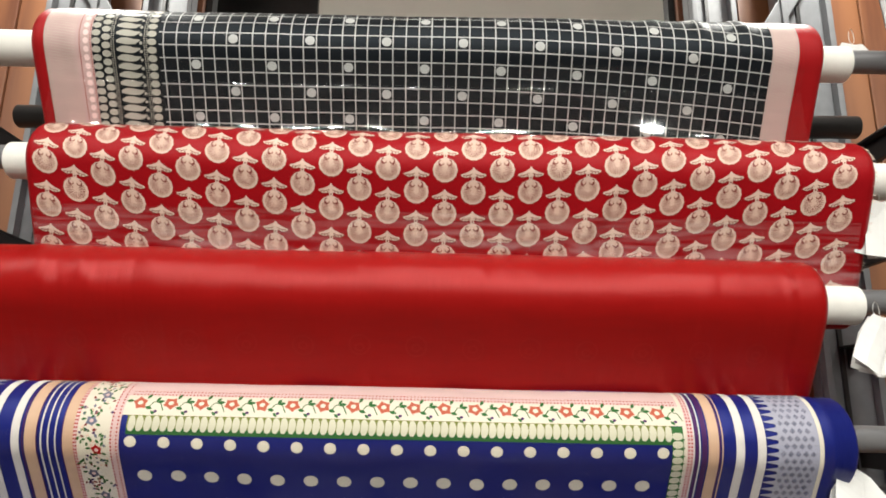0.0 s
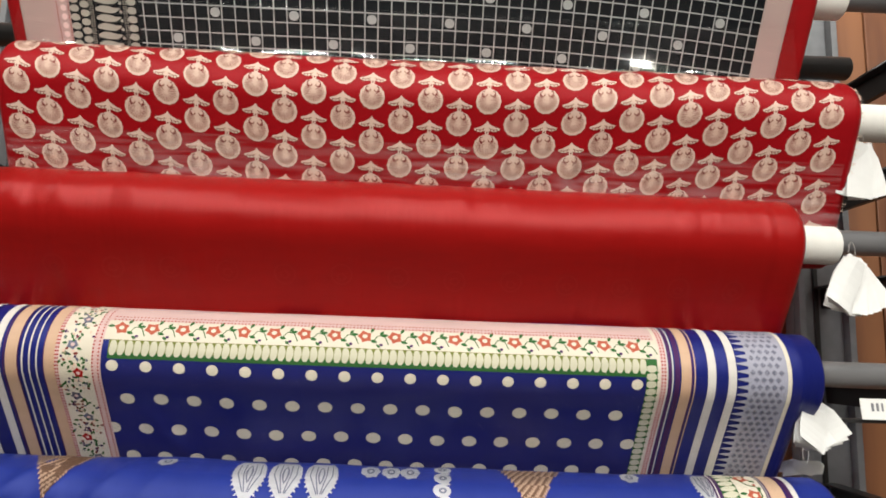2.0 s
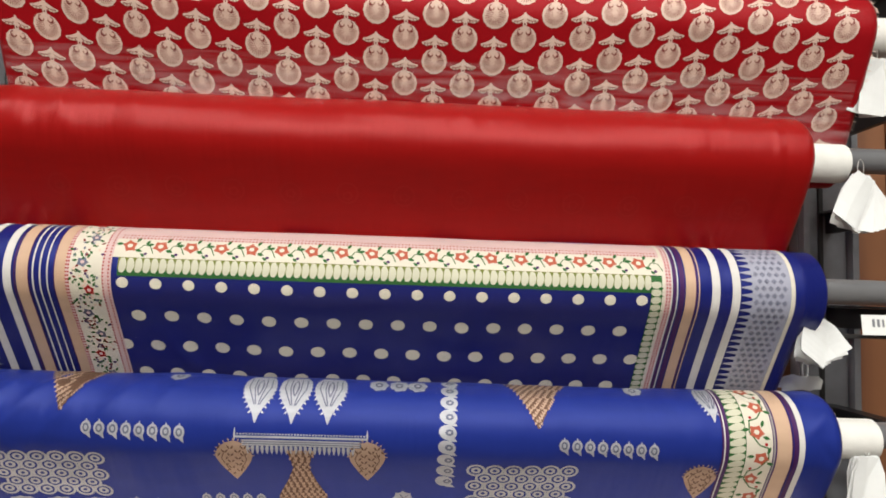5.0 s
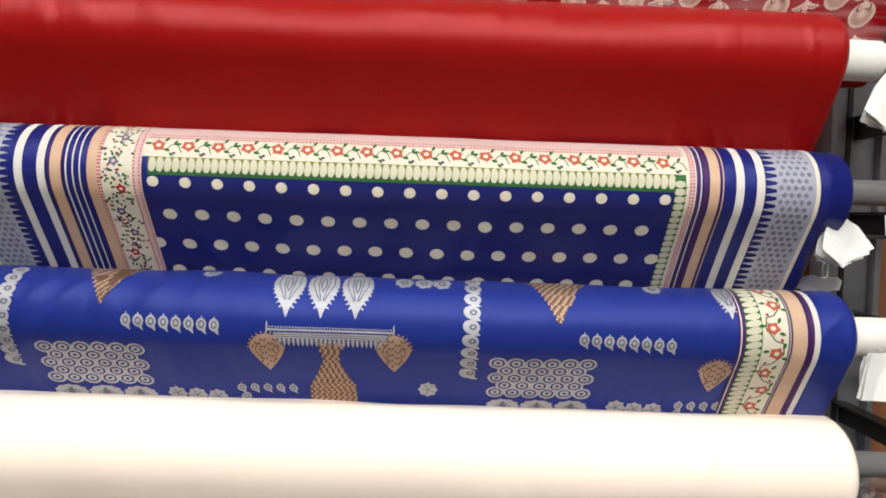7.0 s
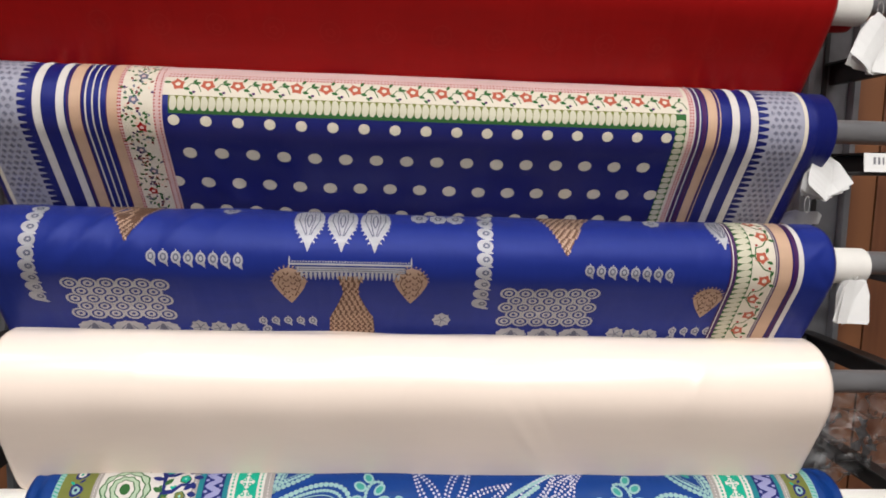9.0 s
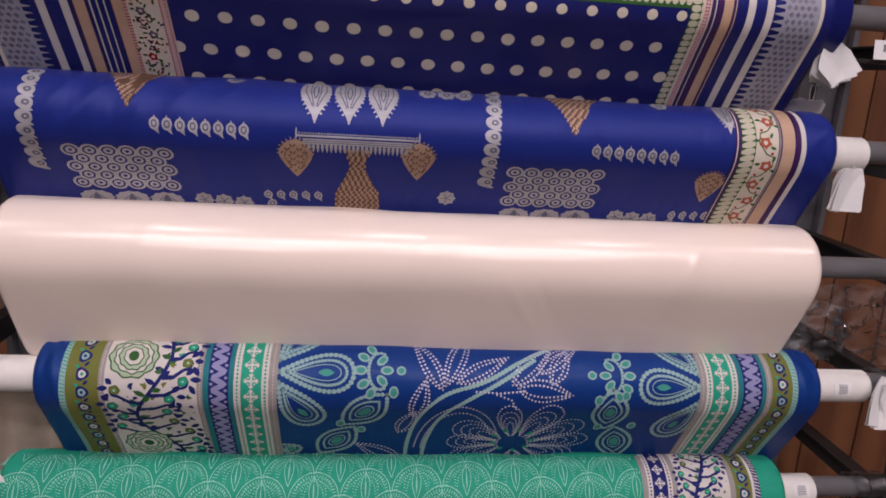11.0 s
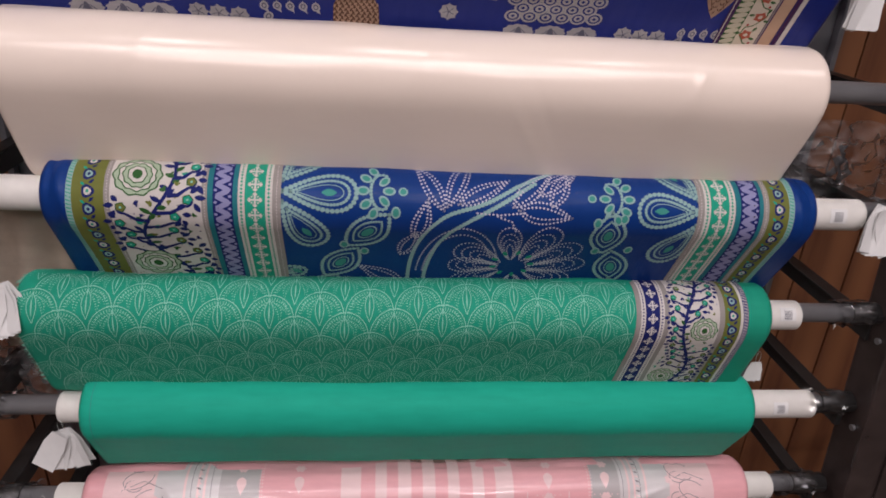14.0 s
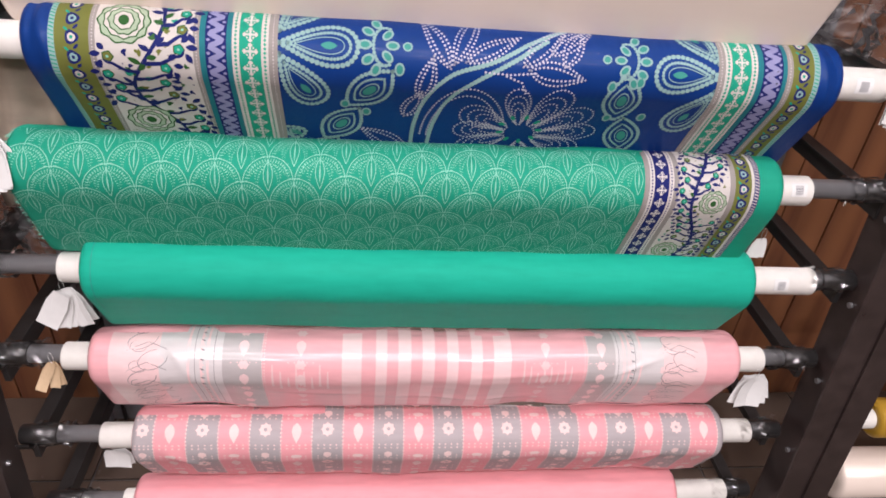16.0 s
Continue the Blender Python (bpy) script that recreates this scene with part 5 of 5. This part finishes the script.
edges = [(-0.565, -0.480, BLUSH_W), (-0.480, -0.372, FOG_W), (-0.372, -0.303, ASH_W), (-0.162, -0.1266, MILK_W), (-0.1011, -0.0807, MILK_W), (-0.0602, -0.0365, MILK_W),
         (-0.0159, 0.0069, MILK_W), (0.0299, 0.0508, MILK_W), (0.0749, 0.096, MILK_W), (0.1171, 0.1500, MILK_W), (0.2948, 0.3498, ASH_W), (0.3498, 0.445, FOG_W), (0.445, 0.530, BLUSH_W)]
for u0, u1, m in edges:
    P.rect(u0, u1, lo, hi, m, 0)
for u in (-0.299, -0.303, 0.291, 0.296):
    P.dots([(u, lo), (u, hi)], 0.0016, MILK_W, 1, 0.0060, 6)
for u0, s in ((-0.430, 1), (0.400, -1)):
    for i, m in enumerate((MILK_W, INKLINE, MILK_W, MILK_W, INKLINE)):
        P.stroke([(u0 + s * 0.011 * i, lo), (u0 + s * 0.011 * i, hi)], 0.004 if m is MILK_W else 0.0009, m, 1)
    for j in range(30):
        P.leaf(u0 + s * 0.020, lo + j * 0.0086, 0.009, 0.003, 1.2, INKLINE if j % 2 else MILK_W, 2)
for side, u0 in ((-1, -0.500), (1, 0.478)):
    for j in range(7):
        v = -0.02 + j * 0.036
        P.stroke(ellipse(u0 + 0.010 * (-1) ** j, v, 0.026, 0.016, 0.4 * side, 0.2, 5.2), 0.0011, INKLINE, 1)
        P.stroke(ellipse(u0 - 0.016, v + 0.012, 0.014, 0.010, 0.2, 0.0, 4.6), 0.0010, INKLINE, 1)
        P.stroke([(u0 - 0.035, v + 0.02), (u0, v + 0.004), (u0 + 0.034, v + 0.018)], 0.0010, INKLINE, 1)
        P.disc(u0 + 0.014 * (-1) ** j, v, 0.015, 0.009, MILK_W, 1, n=14)
        P.disc(u0 - 0.03, v + 0.016, 0.010, 0.008, MILK_W, 1, n=14, lobes=5, depth=0.2)
for u0, m in ((-0.335, MILK_W), (0.323, MILK_W), (-0.235, BLUSH_W), (0.215, BLUSH_W)):
    for j in range(4):
        v = 0.002 + j * 0.062
        P.stroke([(u0, v + 0.014), (u0, v + 0.044)], 0.017, m, 1, lambda s: np.sin(PI * np.clip(s, 0.01, 0.99) ** 0.6))
        P.disc(u0, v - 0.004, 0.009, 0.008, m, 1, n=16, lobes=6, depth=0.2)
        for i in range(5):
            P.disc(u0 - 0.022 + i * 0.011, v + 0.054, 0.0016, 0.0014, m, 1, n=6)
for i in range(8):
    P.stroke([(-0.285 + i * 0.014, 0.06 + 0.012 * (i % 3)), (-0.285 + i * 0.014, 0.11 + 0.01 * (i % 2))], 0.005, BLUSH_W, 1, lambda s: 0.4 + 0.6 * s)
    P.stroke([(0.175 + i * 0.013, 0.05 + 0.012 * (i % 3)), (0.175 + i * 0.013, 0.10 + 0.01 * (i % 2))], 0.005, BLUSH_W, 1, lambda s: 0.4 + 0.6 * s)
P.build("printed_pattern", t, "white, blush and grey stripes with line flowers")

# roll 11: pink and grey patchwork stripes
b, t = bolt_thing("patch", 11, "pink and grey striped roll with pale dotted motifs", ROSE, 0.0028, folds=((-0.46, 0.11, 0.05, 0.9, 0.004, 0.010), (0.45, 0.12, 0.07, -1.1, 0.004, 0.010)))
P = Print(b)
lo, hi = -0.045, 0.205
e = [-0.566 + 0.0000, -0.5245] + [-0.4637 + 0.0602 * i for i in range(18)] + [0.6193, 0.636]
for i in range(len(e) - 1):
    u0, u1 = e[i], e[i + 1]
    c = (u0 + u1) / 2
    if i % 2 == 0:
        P.rect(u0, u1, lo, hi, ASH, 0)
    if i:
        P.dots([(u0, lo), (u0, hi)], 0.0020, BLUSH, 1, 0.0075, 6)
    if u1 - u0 < 0.03:
        continue
    for j in range(-1, 3):
        v = 0.032 + j * 0.086
        if i % 2 == 0:
            P.disc(c, v, 0.0115, 0.0120, BLUSH, 1, n=24, lobes=8, depth=0.16)
            P.disc(c, v, 0.0036, 0.0036, ASH, 2, n=8)
            P.stroke([(c, v + 0.046), (c, v + 0.064)], 0.016, BLUSH, 1, lambda s: np.sin(PI * np.clip(s, 0.01, 0.99) ** 0.5))
        else:
            P.stroke([(c, v - 0.012), (c, v + 0.026)], 0.0185, BLUSH, 1, lambda s: np.sin(PI * np.clip(s, 0.01, 0.99) ** 0.75))
            P.disc(c, v + 0.056, 0.011, 0.005, BLUSH, 1, n=12)
        for w in (v - 0.030, v - 0.022, v + 0.030, v + 0.037):
            for a in range(4):
                P.disc(u0 + (u1 - u0) * (0.2 + 0.2 * a), w, 0.0020, 0.0017, BLUSH, 1, n=6)
P.build("printed_pattern", t, "grey stripes, pale flowers, drops and dots")

# clear plastic sleeves whose loose lower part hangs straight in front of the cloth


def hanging_film(key, seed, v0, drop_len, u0, u1, lean=0.0, film=None):
    bolt, owner = SLEEVED[key]
    n, m = 120, 16
    rng = random.Random(seed)
    p = [rng.uniform(0, 6.28) for _ in range(6)]
    us = np.linspace(u0, u1, n)
    head = [bolt.at(us, np.full(n, v), 0.0022) for v in np.linspace(v0 - 0.03, v0, 5)]
    top = head[-1]
    rows = head[:]
    for j in range(1, m + 1):
        s = j / m
        wave = 0.0018 * s * (np.sin(14 * us + p[0]) + 0.6 * np.sin(33 * us + p[1] + 2 * s) + 0.3 * np.sin(71 * us + p[2]))
        r = top.copy()
        r[:, 1] += lean * drop_len * s - wave + 0.030 * max(0, s - 0.85) ** 1.2
        r[:, 2] -= drop_len * s
        rows.append(r)
    bm = bmesh.new()
    g = [[bm.verts.new(tuple(c)) for c in r] for r in rows]
    for a, c in zip(g, g[1:]):
        for i in range(n - 1):
            f = bm.faces.new((a[i], c[i], c[i + 1], a[i + 1]))
            f.smooth = True
    ob = part("plastic_sleeve", bm, film or SLEEVE, owner, "clear glossy plastic sleeve")
    ob.visible_shadow = False


hanging_film("check", 1, 0.150, 0.085, -0.53, 0.50, -0.05)
hanging_film("medallion", 2, 0.185, 0.065, -0.53, 0.56, 0.12, VEILED)
hanging_film("dots", 4, 0.120, 0.105, -0.59, 0.47, 0.12)

# roll 12: plain pink
bolt_thing("pink", 12, "plain rose pink cotton roll", ROSE, 0.0012)

# ---- paper tags, labels and loose paper ----


def tag_bundle(name, x, y, z, w, h, n, fan, lean, label, group="paper tags", mat=None, curl=0.0, bars=True):
    """A bundle of thin paper slips hung by a string loop from (x, y, z)."""
    t = thing(name, x, y, z, label, "price tag", group)
    rr = random.Random(int(x * 1000 + z * 100))
    for i in range(n):
        f = (i / max(1, n - 1) - 0.5)
        bm = bmesh.new()
        rows = 6
        m = pose(0, -0.0021 * i, 0, lean + rr.uniform(-5, 5) + f * 8, f * fan + rr.uniform(-2, 2), f * fan * 0.4 + rr.uniform(-14, 14))
        grid = []
        for side in (0, 0.0006):
            for j in range(rows + 1):
                s = j / rows
                for u in (-0.5, 0.0, 0.5):
                    co = Vector((u * w * (0.72 + 0.28 * min(1, s * 3.0)), side - curl * s * s * 0.02 * (1 + f) + 0.002 * math.cos(u * 3 + i), -h * s))
                    grid.append(bm.verts.new(m @ co))
        c, k = 3, 3 * (rows + 1)
        for j in range(rows):
            for u in range(2):
                a = j * c + u
                bm.faces.new((grid[a], grid[a + 1], grid[a + c + 1], grid[a + c]))
                bm.faces.new((grid[k + a], grid[k + a + c], grid[k + a + c + 1], grid[k + a + 1]))
            bm.faces.new((grid[j * c], grid[(j + 1) * c], grid[k + (j + 1) * c], grid[k + j * c]))
            bm.faces.new((grid[j * c + 2], grid[k + j * c + 2], grid[k + (j + 1) * c + 2], grid[(j + 1) * c + 2]))
        bm.faces.new((grid[rows * c], grid[rows * c + 1], grid[rows * c + 2], grid[k + rows * c + 2], grid[k + rows * c + 1], grid[k + rows * c]))
        bmesh.ops.recalc_face_normals(bm, faces=bm.faces[:])
        part("slip", bm, mat or PAPER, t)
    bm = bmesh.new()
    pts = [Vector((0.004 * math.sin(a), -0.001 * n, 0.012 * (1 - math.cos(a)))) for a in np.linspace(0, 2 * math.pi, 15)]
    for p, q in zip(pts, pts[1:]):
        o = Vector((0, 0.0007, 0))
        bm.faces.new([bm.verts.new(v) for v in (p - o, p + o, q + o, q - o)])
    part("string", bm, PAPER, t, "thin white string loop")
    return t


R_ = RAISE
tag_bundle("price_tag", 0.622, 0.845, 2.150 + R_, 0.045, 0.035, 2, 10, 0, "small white paper tag tucked behind the tube")
tag_bundle("price_tag", 0.592, 0.800, 1.885 + R_, 0.036, 0.075, 4, 24, 6, "white paper tag bundle under the medallion roll")
tag_bundle("price_tag", 0.556, 0.786, 1.722 + R_, 0.038, 0.068, 11, 66, 4, "fanned bundle of white paper slips on the red satin roll", curl=0.4)
tag_bundle("price_tag", 0.505, 0.800, 1.535 + R_, 0.042, 0.048, 9, 66, 8, "fanned white paper slips below the blue dotted roll", curl=0.5)
tag_bundle("price_tag", 0.520, 0.845, 1.462 + R_, 0.050, 0.030, 3, 16, 50, "folded white paper slip behind the royal blue roll")
tag_bundle("price_tag", 0.566, 0.795, 1.372 + R_, 0.042, 0.062, 7, 12, 3, "flat bundle of white tags below the royal blue roll")
tag_bundle("price_tag", 0.690, 0.780, 1.052 + R_, 0.050, 0.078, 7, -34, 0, "white paper tag bundle on the cobalt roll's tube", curl=0.4)
tag_bundle("price_tag", 0.577, 0.815, 0.735 + R_, 0.026, 0.040, 2, 14, 0, "small white tag below the lotus roll")
tag_bundle("price_tag", -0.655, 0.775, 0.905 + R_, 0.060, 0.070, 8, 40, -8, "white paper slips on the lotus roll's tube", curl=0.5)
tag_bundle("price_tag", -0.610, 0.785, 0.634 + R_, 0.036, 0.072, 9, 58, 4, "fanned white paper slips under the jade roll's tube", curl=0.3)
tag_bundle("price_tag", 0.655, 0.785, 0.428 + R_, 0.054, 0.066, 6, 36, 6, "white folded paper tag under the wrapped pink roll", curl=0.6)
tag_bundle("kraft_slip", -0.668, 0.785, 0.470 + R_, 0.018, 0.046, 3, 60, 0, "torn kraft paper slips at the tube's end", mat=KRAFT, curl=0.8)
tag_bundle("price_tag", -0.610, 0.790, 0.226 + R_, 0.050, 0.050, 2, 10, 10, "white paper slip below the patchwork roll's tube", curl=0.5)


def label_plate(x, y, z, w, h, label, tilt=0.0):
    """A printed white label; its print as plain bars."""
    t = thing("shelf_label", x, y, z, label, "label", "labels")
    bm = box(-w / 2, w / 2, -0.001, 0.0, -h / 2, h / 2)
    bm.transform(pose(0, 0, 0, tilt))
    part("card", bm, PAPER, t)
    rr = random.Random(9)
    for i in range(7):
        u = -w * 0.30 + i * w * 0.1
        bm = box(u, u + w * rr.uniform(0.03, 0.075), -0.0016, -0.0012, -h * 0.1, h * 0.28)
        bm.transform(pose(0, 0, 0, tilt))
        part("print_bar", bm, INK, t)
    return t


label_plate(0.600, 0.795, 1.536 + R_, 0.066, 0.026, "white printed shelf label under the grey pipe", -8)
t = thing("hook_strip", 0.63, 0.81, 1.518 + R_, "black flat strip that carries the shelf label", "strip")
part("strip", box(-0.10, 0.15, -0.010, 0.010, 0.0, 0.005, 0.001), BLACK, t)
part("stem", box(0.135, 0.147, -0.008, 0.008, 0.005, 0.040, 0.001), BLACK, t)


def tube_barcode(key, x, turn):
    """A barcode sticker on a paper tube."""
    k = ROLLS[key]
    t = thing("barcode_sticker", x, YC, k["z"] + RAISE + k["s"] * x, "small white barcode sticker on a paper tube", "sticker", "stickers")
    rr = random.Random(4)

    def patch(u0, u1, a0, a1, r):
        bm = bmesh.new()
        ws = np.linspace(a0, a1, 7)
        A = [[bm.verts.new((u, -r * math.cos(w), r * math.sin(w))) for w in ws] for u in (u0, u1)]
        for i in range(6):
            bm.faces.new((A[0][i], A[1][i], A[1][i + 1], A[0][i + 1]))
        return bm
    part("paper", patch(-0.014, 0.014, turn - 0.45, turn + 0.45, 0.0262), PAPER, t)
    w = turn - 0.32
    while w < turn + 0.30:
        d = rr.uniform(0.02, 0.06)
        part("print_bar", patch(-0.007, 0.007, w, w + d, 0.0266), INK, t)
        w += d + rr.uniform(0.03, 0.06)
    return t


tube_barcode("lotus", 0.590, 0.55)
tube_barcode("garden", 0.622, 0.25)
tube_barcode("green", 0.630, 0.3)

# ---- crumpled clear plastic behind the rolls ----


def plastic_bag(x, y, z, w, h, seed, label):
    t = thing("plastic_bag", x, y, z, label, "plastic bag", "plastic bags")
    rr = random.Random(seed)
    o = Vector((seed * 3.1, seed * 1.7, 0))
    n, m = 26, 22
    for face in (0, 1):
        bm = bmesh.new()
        g = []
        for i in range(n + 1):
            row = []
            for j in range(m + 1):
                u, v = i / n - 0.5, j / m - 0.5
                edge = (1 - (2 * abs(u)) ** 3) * (1 - (2 * abs(v)) ** 3)
                p = Vector((u * 9, v * 8, face * 3.3)) + o
                c = abs(noise.noise(p)) * 0.05 + abs(noise.noise(p * 2.3)) * 0.025
                wob = noise.noise(p * 0.5) * 0.03
                row.append(bm.verts.new((u * w + wob, (c if face else -c - 0.008) * (0.25 + edge), v * h + noise.noise(p * 0.7) * 0.02)))
            g.append(row)
        for i in range(n):
            for j in range(m):
                bm.faces.new((g[i][j], g[i + 1][j], g[i + 1][j + 1], g[i][j + 1])).smooth = True
        part("film", bm, BAG, t)
    return t


plastic_bag(0.80, 1.03, 1.045 + R_, 0.24, 0.16, 1, "crumpled clear plastic bag hung behind the cream roll")
plastic_bag(-0.79, 0.97, 0.83 + R_, 0.30, 0.24, 2, "crumpled clear plastic bag hung behind the cobalt roll")
plastic_bag(-0.80, 1.00, 0.62 + R_, 0.20, 0.18, 3, "crumpled clear plastic bag hung behind the lotus roll")
t = thing("folded_cloth", -0.665, 0.90, 0.87 + R_, "folded beige cloth hanging behind the cobalt roll", "cloth")
bm = bmesh.new()
cols = []
for i in range(17):
    u = i / 16
    cols.append([bm.verts.new((u * 0.14 - 0.07, 0.014 * math.sin(u * 9 + j * 0.15) + 0.012 * math.sin(u * 3), 0.11 - j * 0.030 + 0.004 * math.sin(u * 5))) for j in range(10)])
for i in range(16):
    for j in range(9):
        bm.faces.new((cols[i][j], cols[i][j + 1], cols[i + 1][j + 1], cols[i + 1][j]))
bmesh.ops.solidify(bm, geom=bm.faces[:], thickness=0.004)
for f in bm.faces:
    f.smooth = True
part("cloth", bm, cloth("beige_cotton", (0.55, 0.47, 0.38), 0.7), t)

# ---- what shows past the rack ----


def small_roll(x0, x1, y, z, r, mat, label):
    t = thing("fabric_roll", (x0 + x1) / 2, y, z, label, "fabric roll", "fabric rolls on the next rack")
    h = (x1 - x0) / 2
    part("cloth", tube(-h, h, r, 0.0255, 40, bevel=0.008), mat, t)
    part("paper_tube", tube(-h - 0.04, h + 0.04, 0.025, 0.021, 24), CARD, t, "white paper tube")
    part("pipe", tube(-h - 0.10, h + 0.1, 0.0165, 0.014, 24), PIPE, t)
    return t


small_roll(1.05, 1.75, 0.86, 0.215 + R_, 0.046, OCHRE, "ochre silk roll on the next rack")
small_roll(1.03, 1.75, 0.86, 0.015 + R_, 0.062, CREAM_SATIN, "cream cloth roll on the next rack")
small_roll(1.03, 1.75, 0.86, 0.46 + R_, 0.050, OFFWHITE, "off-white cloth roll on the next rack")
t = thing("rack_post", 1.82, 0.86, 0, "dark brown steel post of the next rack", "rack post", "rack posts")
part("post", box(-0.05, 0.05, -0.05, 0.05, 0, 2.7, 0.003), POST, t)

t = thing("display_board", -0.52, 1.55, 2.52 + R_, "black hanging display board with a grey edge rail", "display board")
bm = box(-0.19, 0.19, -0.01, 0.01, -0.06, 0.30, 0.004)
part("board", bm, BLACK, t)
bm = box(-0.19, 0.24, -0.022, -0.0105, -0.012, 0.012, 0.002)
bm.transform(pose(0.0, 0, 0.015, 0, 11, 0))
part("edge_rail", bm, STEEL, t, "grey slanting edge rail")
t = thing("wall_panel", 0.02, 2.89, 3.29 + R_ - 0.62, "plain white panel on the cream wall", "panel")
part("panel", box(-0.26, 0.26, -0.02, 0.0, -0.16, 0.16, 0.004), CEILM, t)

# ---- pine boards behind the rack ----
rr = random.Random(12)
for sx in (-1, 1):
    w_ob = tagged(link_mesh("wall_panelling", box(min(sx * 0.52, sx * 1.9), max(sx * 0.52, sx * 1.9), 1.30, 1.33, 0, 2.93), BLACK), "dark backing of the pine boards", "panelling", kind="structure")
    mesh = None
    for i in range(10):
        x = sx * (0.60 + 0.137 * i)
        if mesh is None:
            bm = box(-0.0665, 0.0665, 0, 0.018, 0, 2.93, 0.003)
            ob = link_mesh("board", bm, PINE, w_ob)
            mesh = ob.data
        else:
            ob = new("board", mesh)
            ob.parent = w_ob
        ob.location = (x, 1.279 + rr.uniform(-0.001, 0.001), 0)

# ---- floor tiles ----
f_ob = bpy.data.objects["floor"]
mesh = None
for i in range(16):
    for j in range(18):
        if mesh is None:
            ob = link_mesh("tile", box(-0.197, 0.197, -0.197, 0.197, -0.0055, 0.0, 0.002), FLOORM, f_ob)
            mesh = ob.data
        else:
            ob = new("tile", mesh)
            ob.parent = f_ob
        ob.location = (-3.0 + 0.4 * i, -4.0 + 0.4 * j, 0)
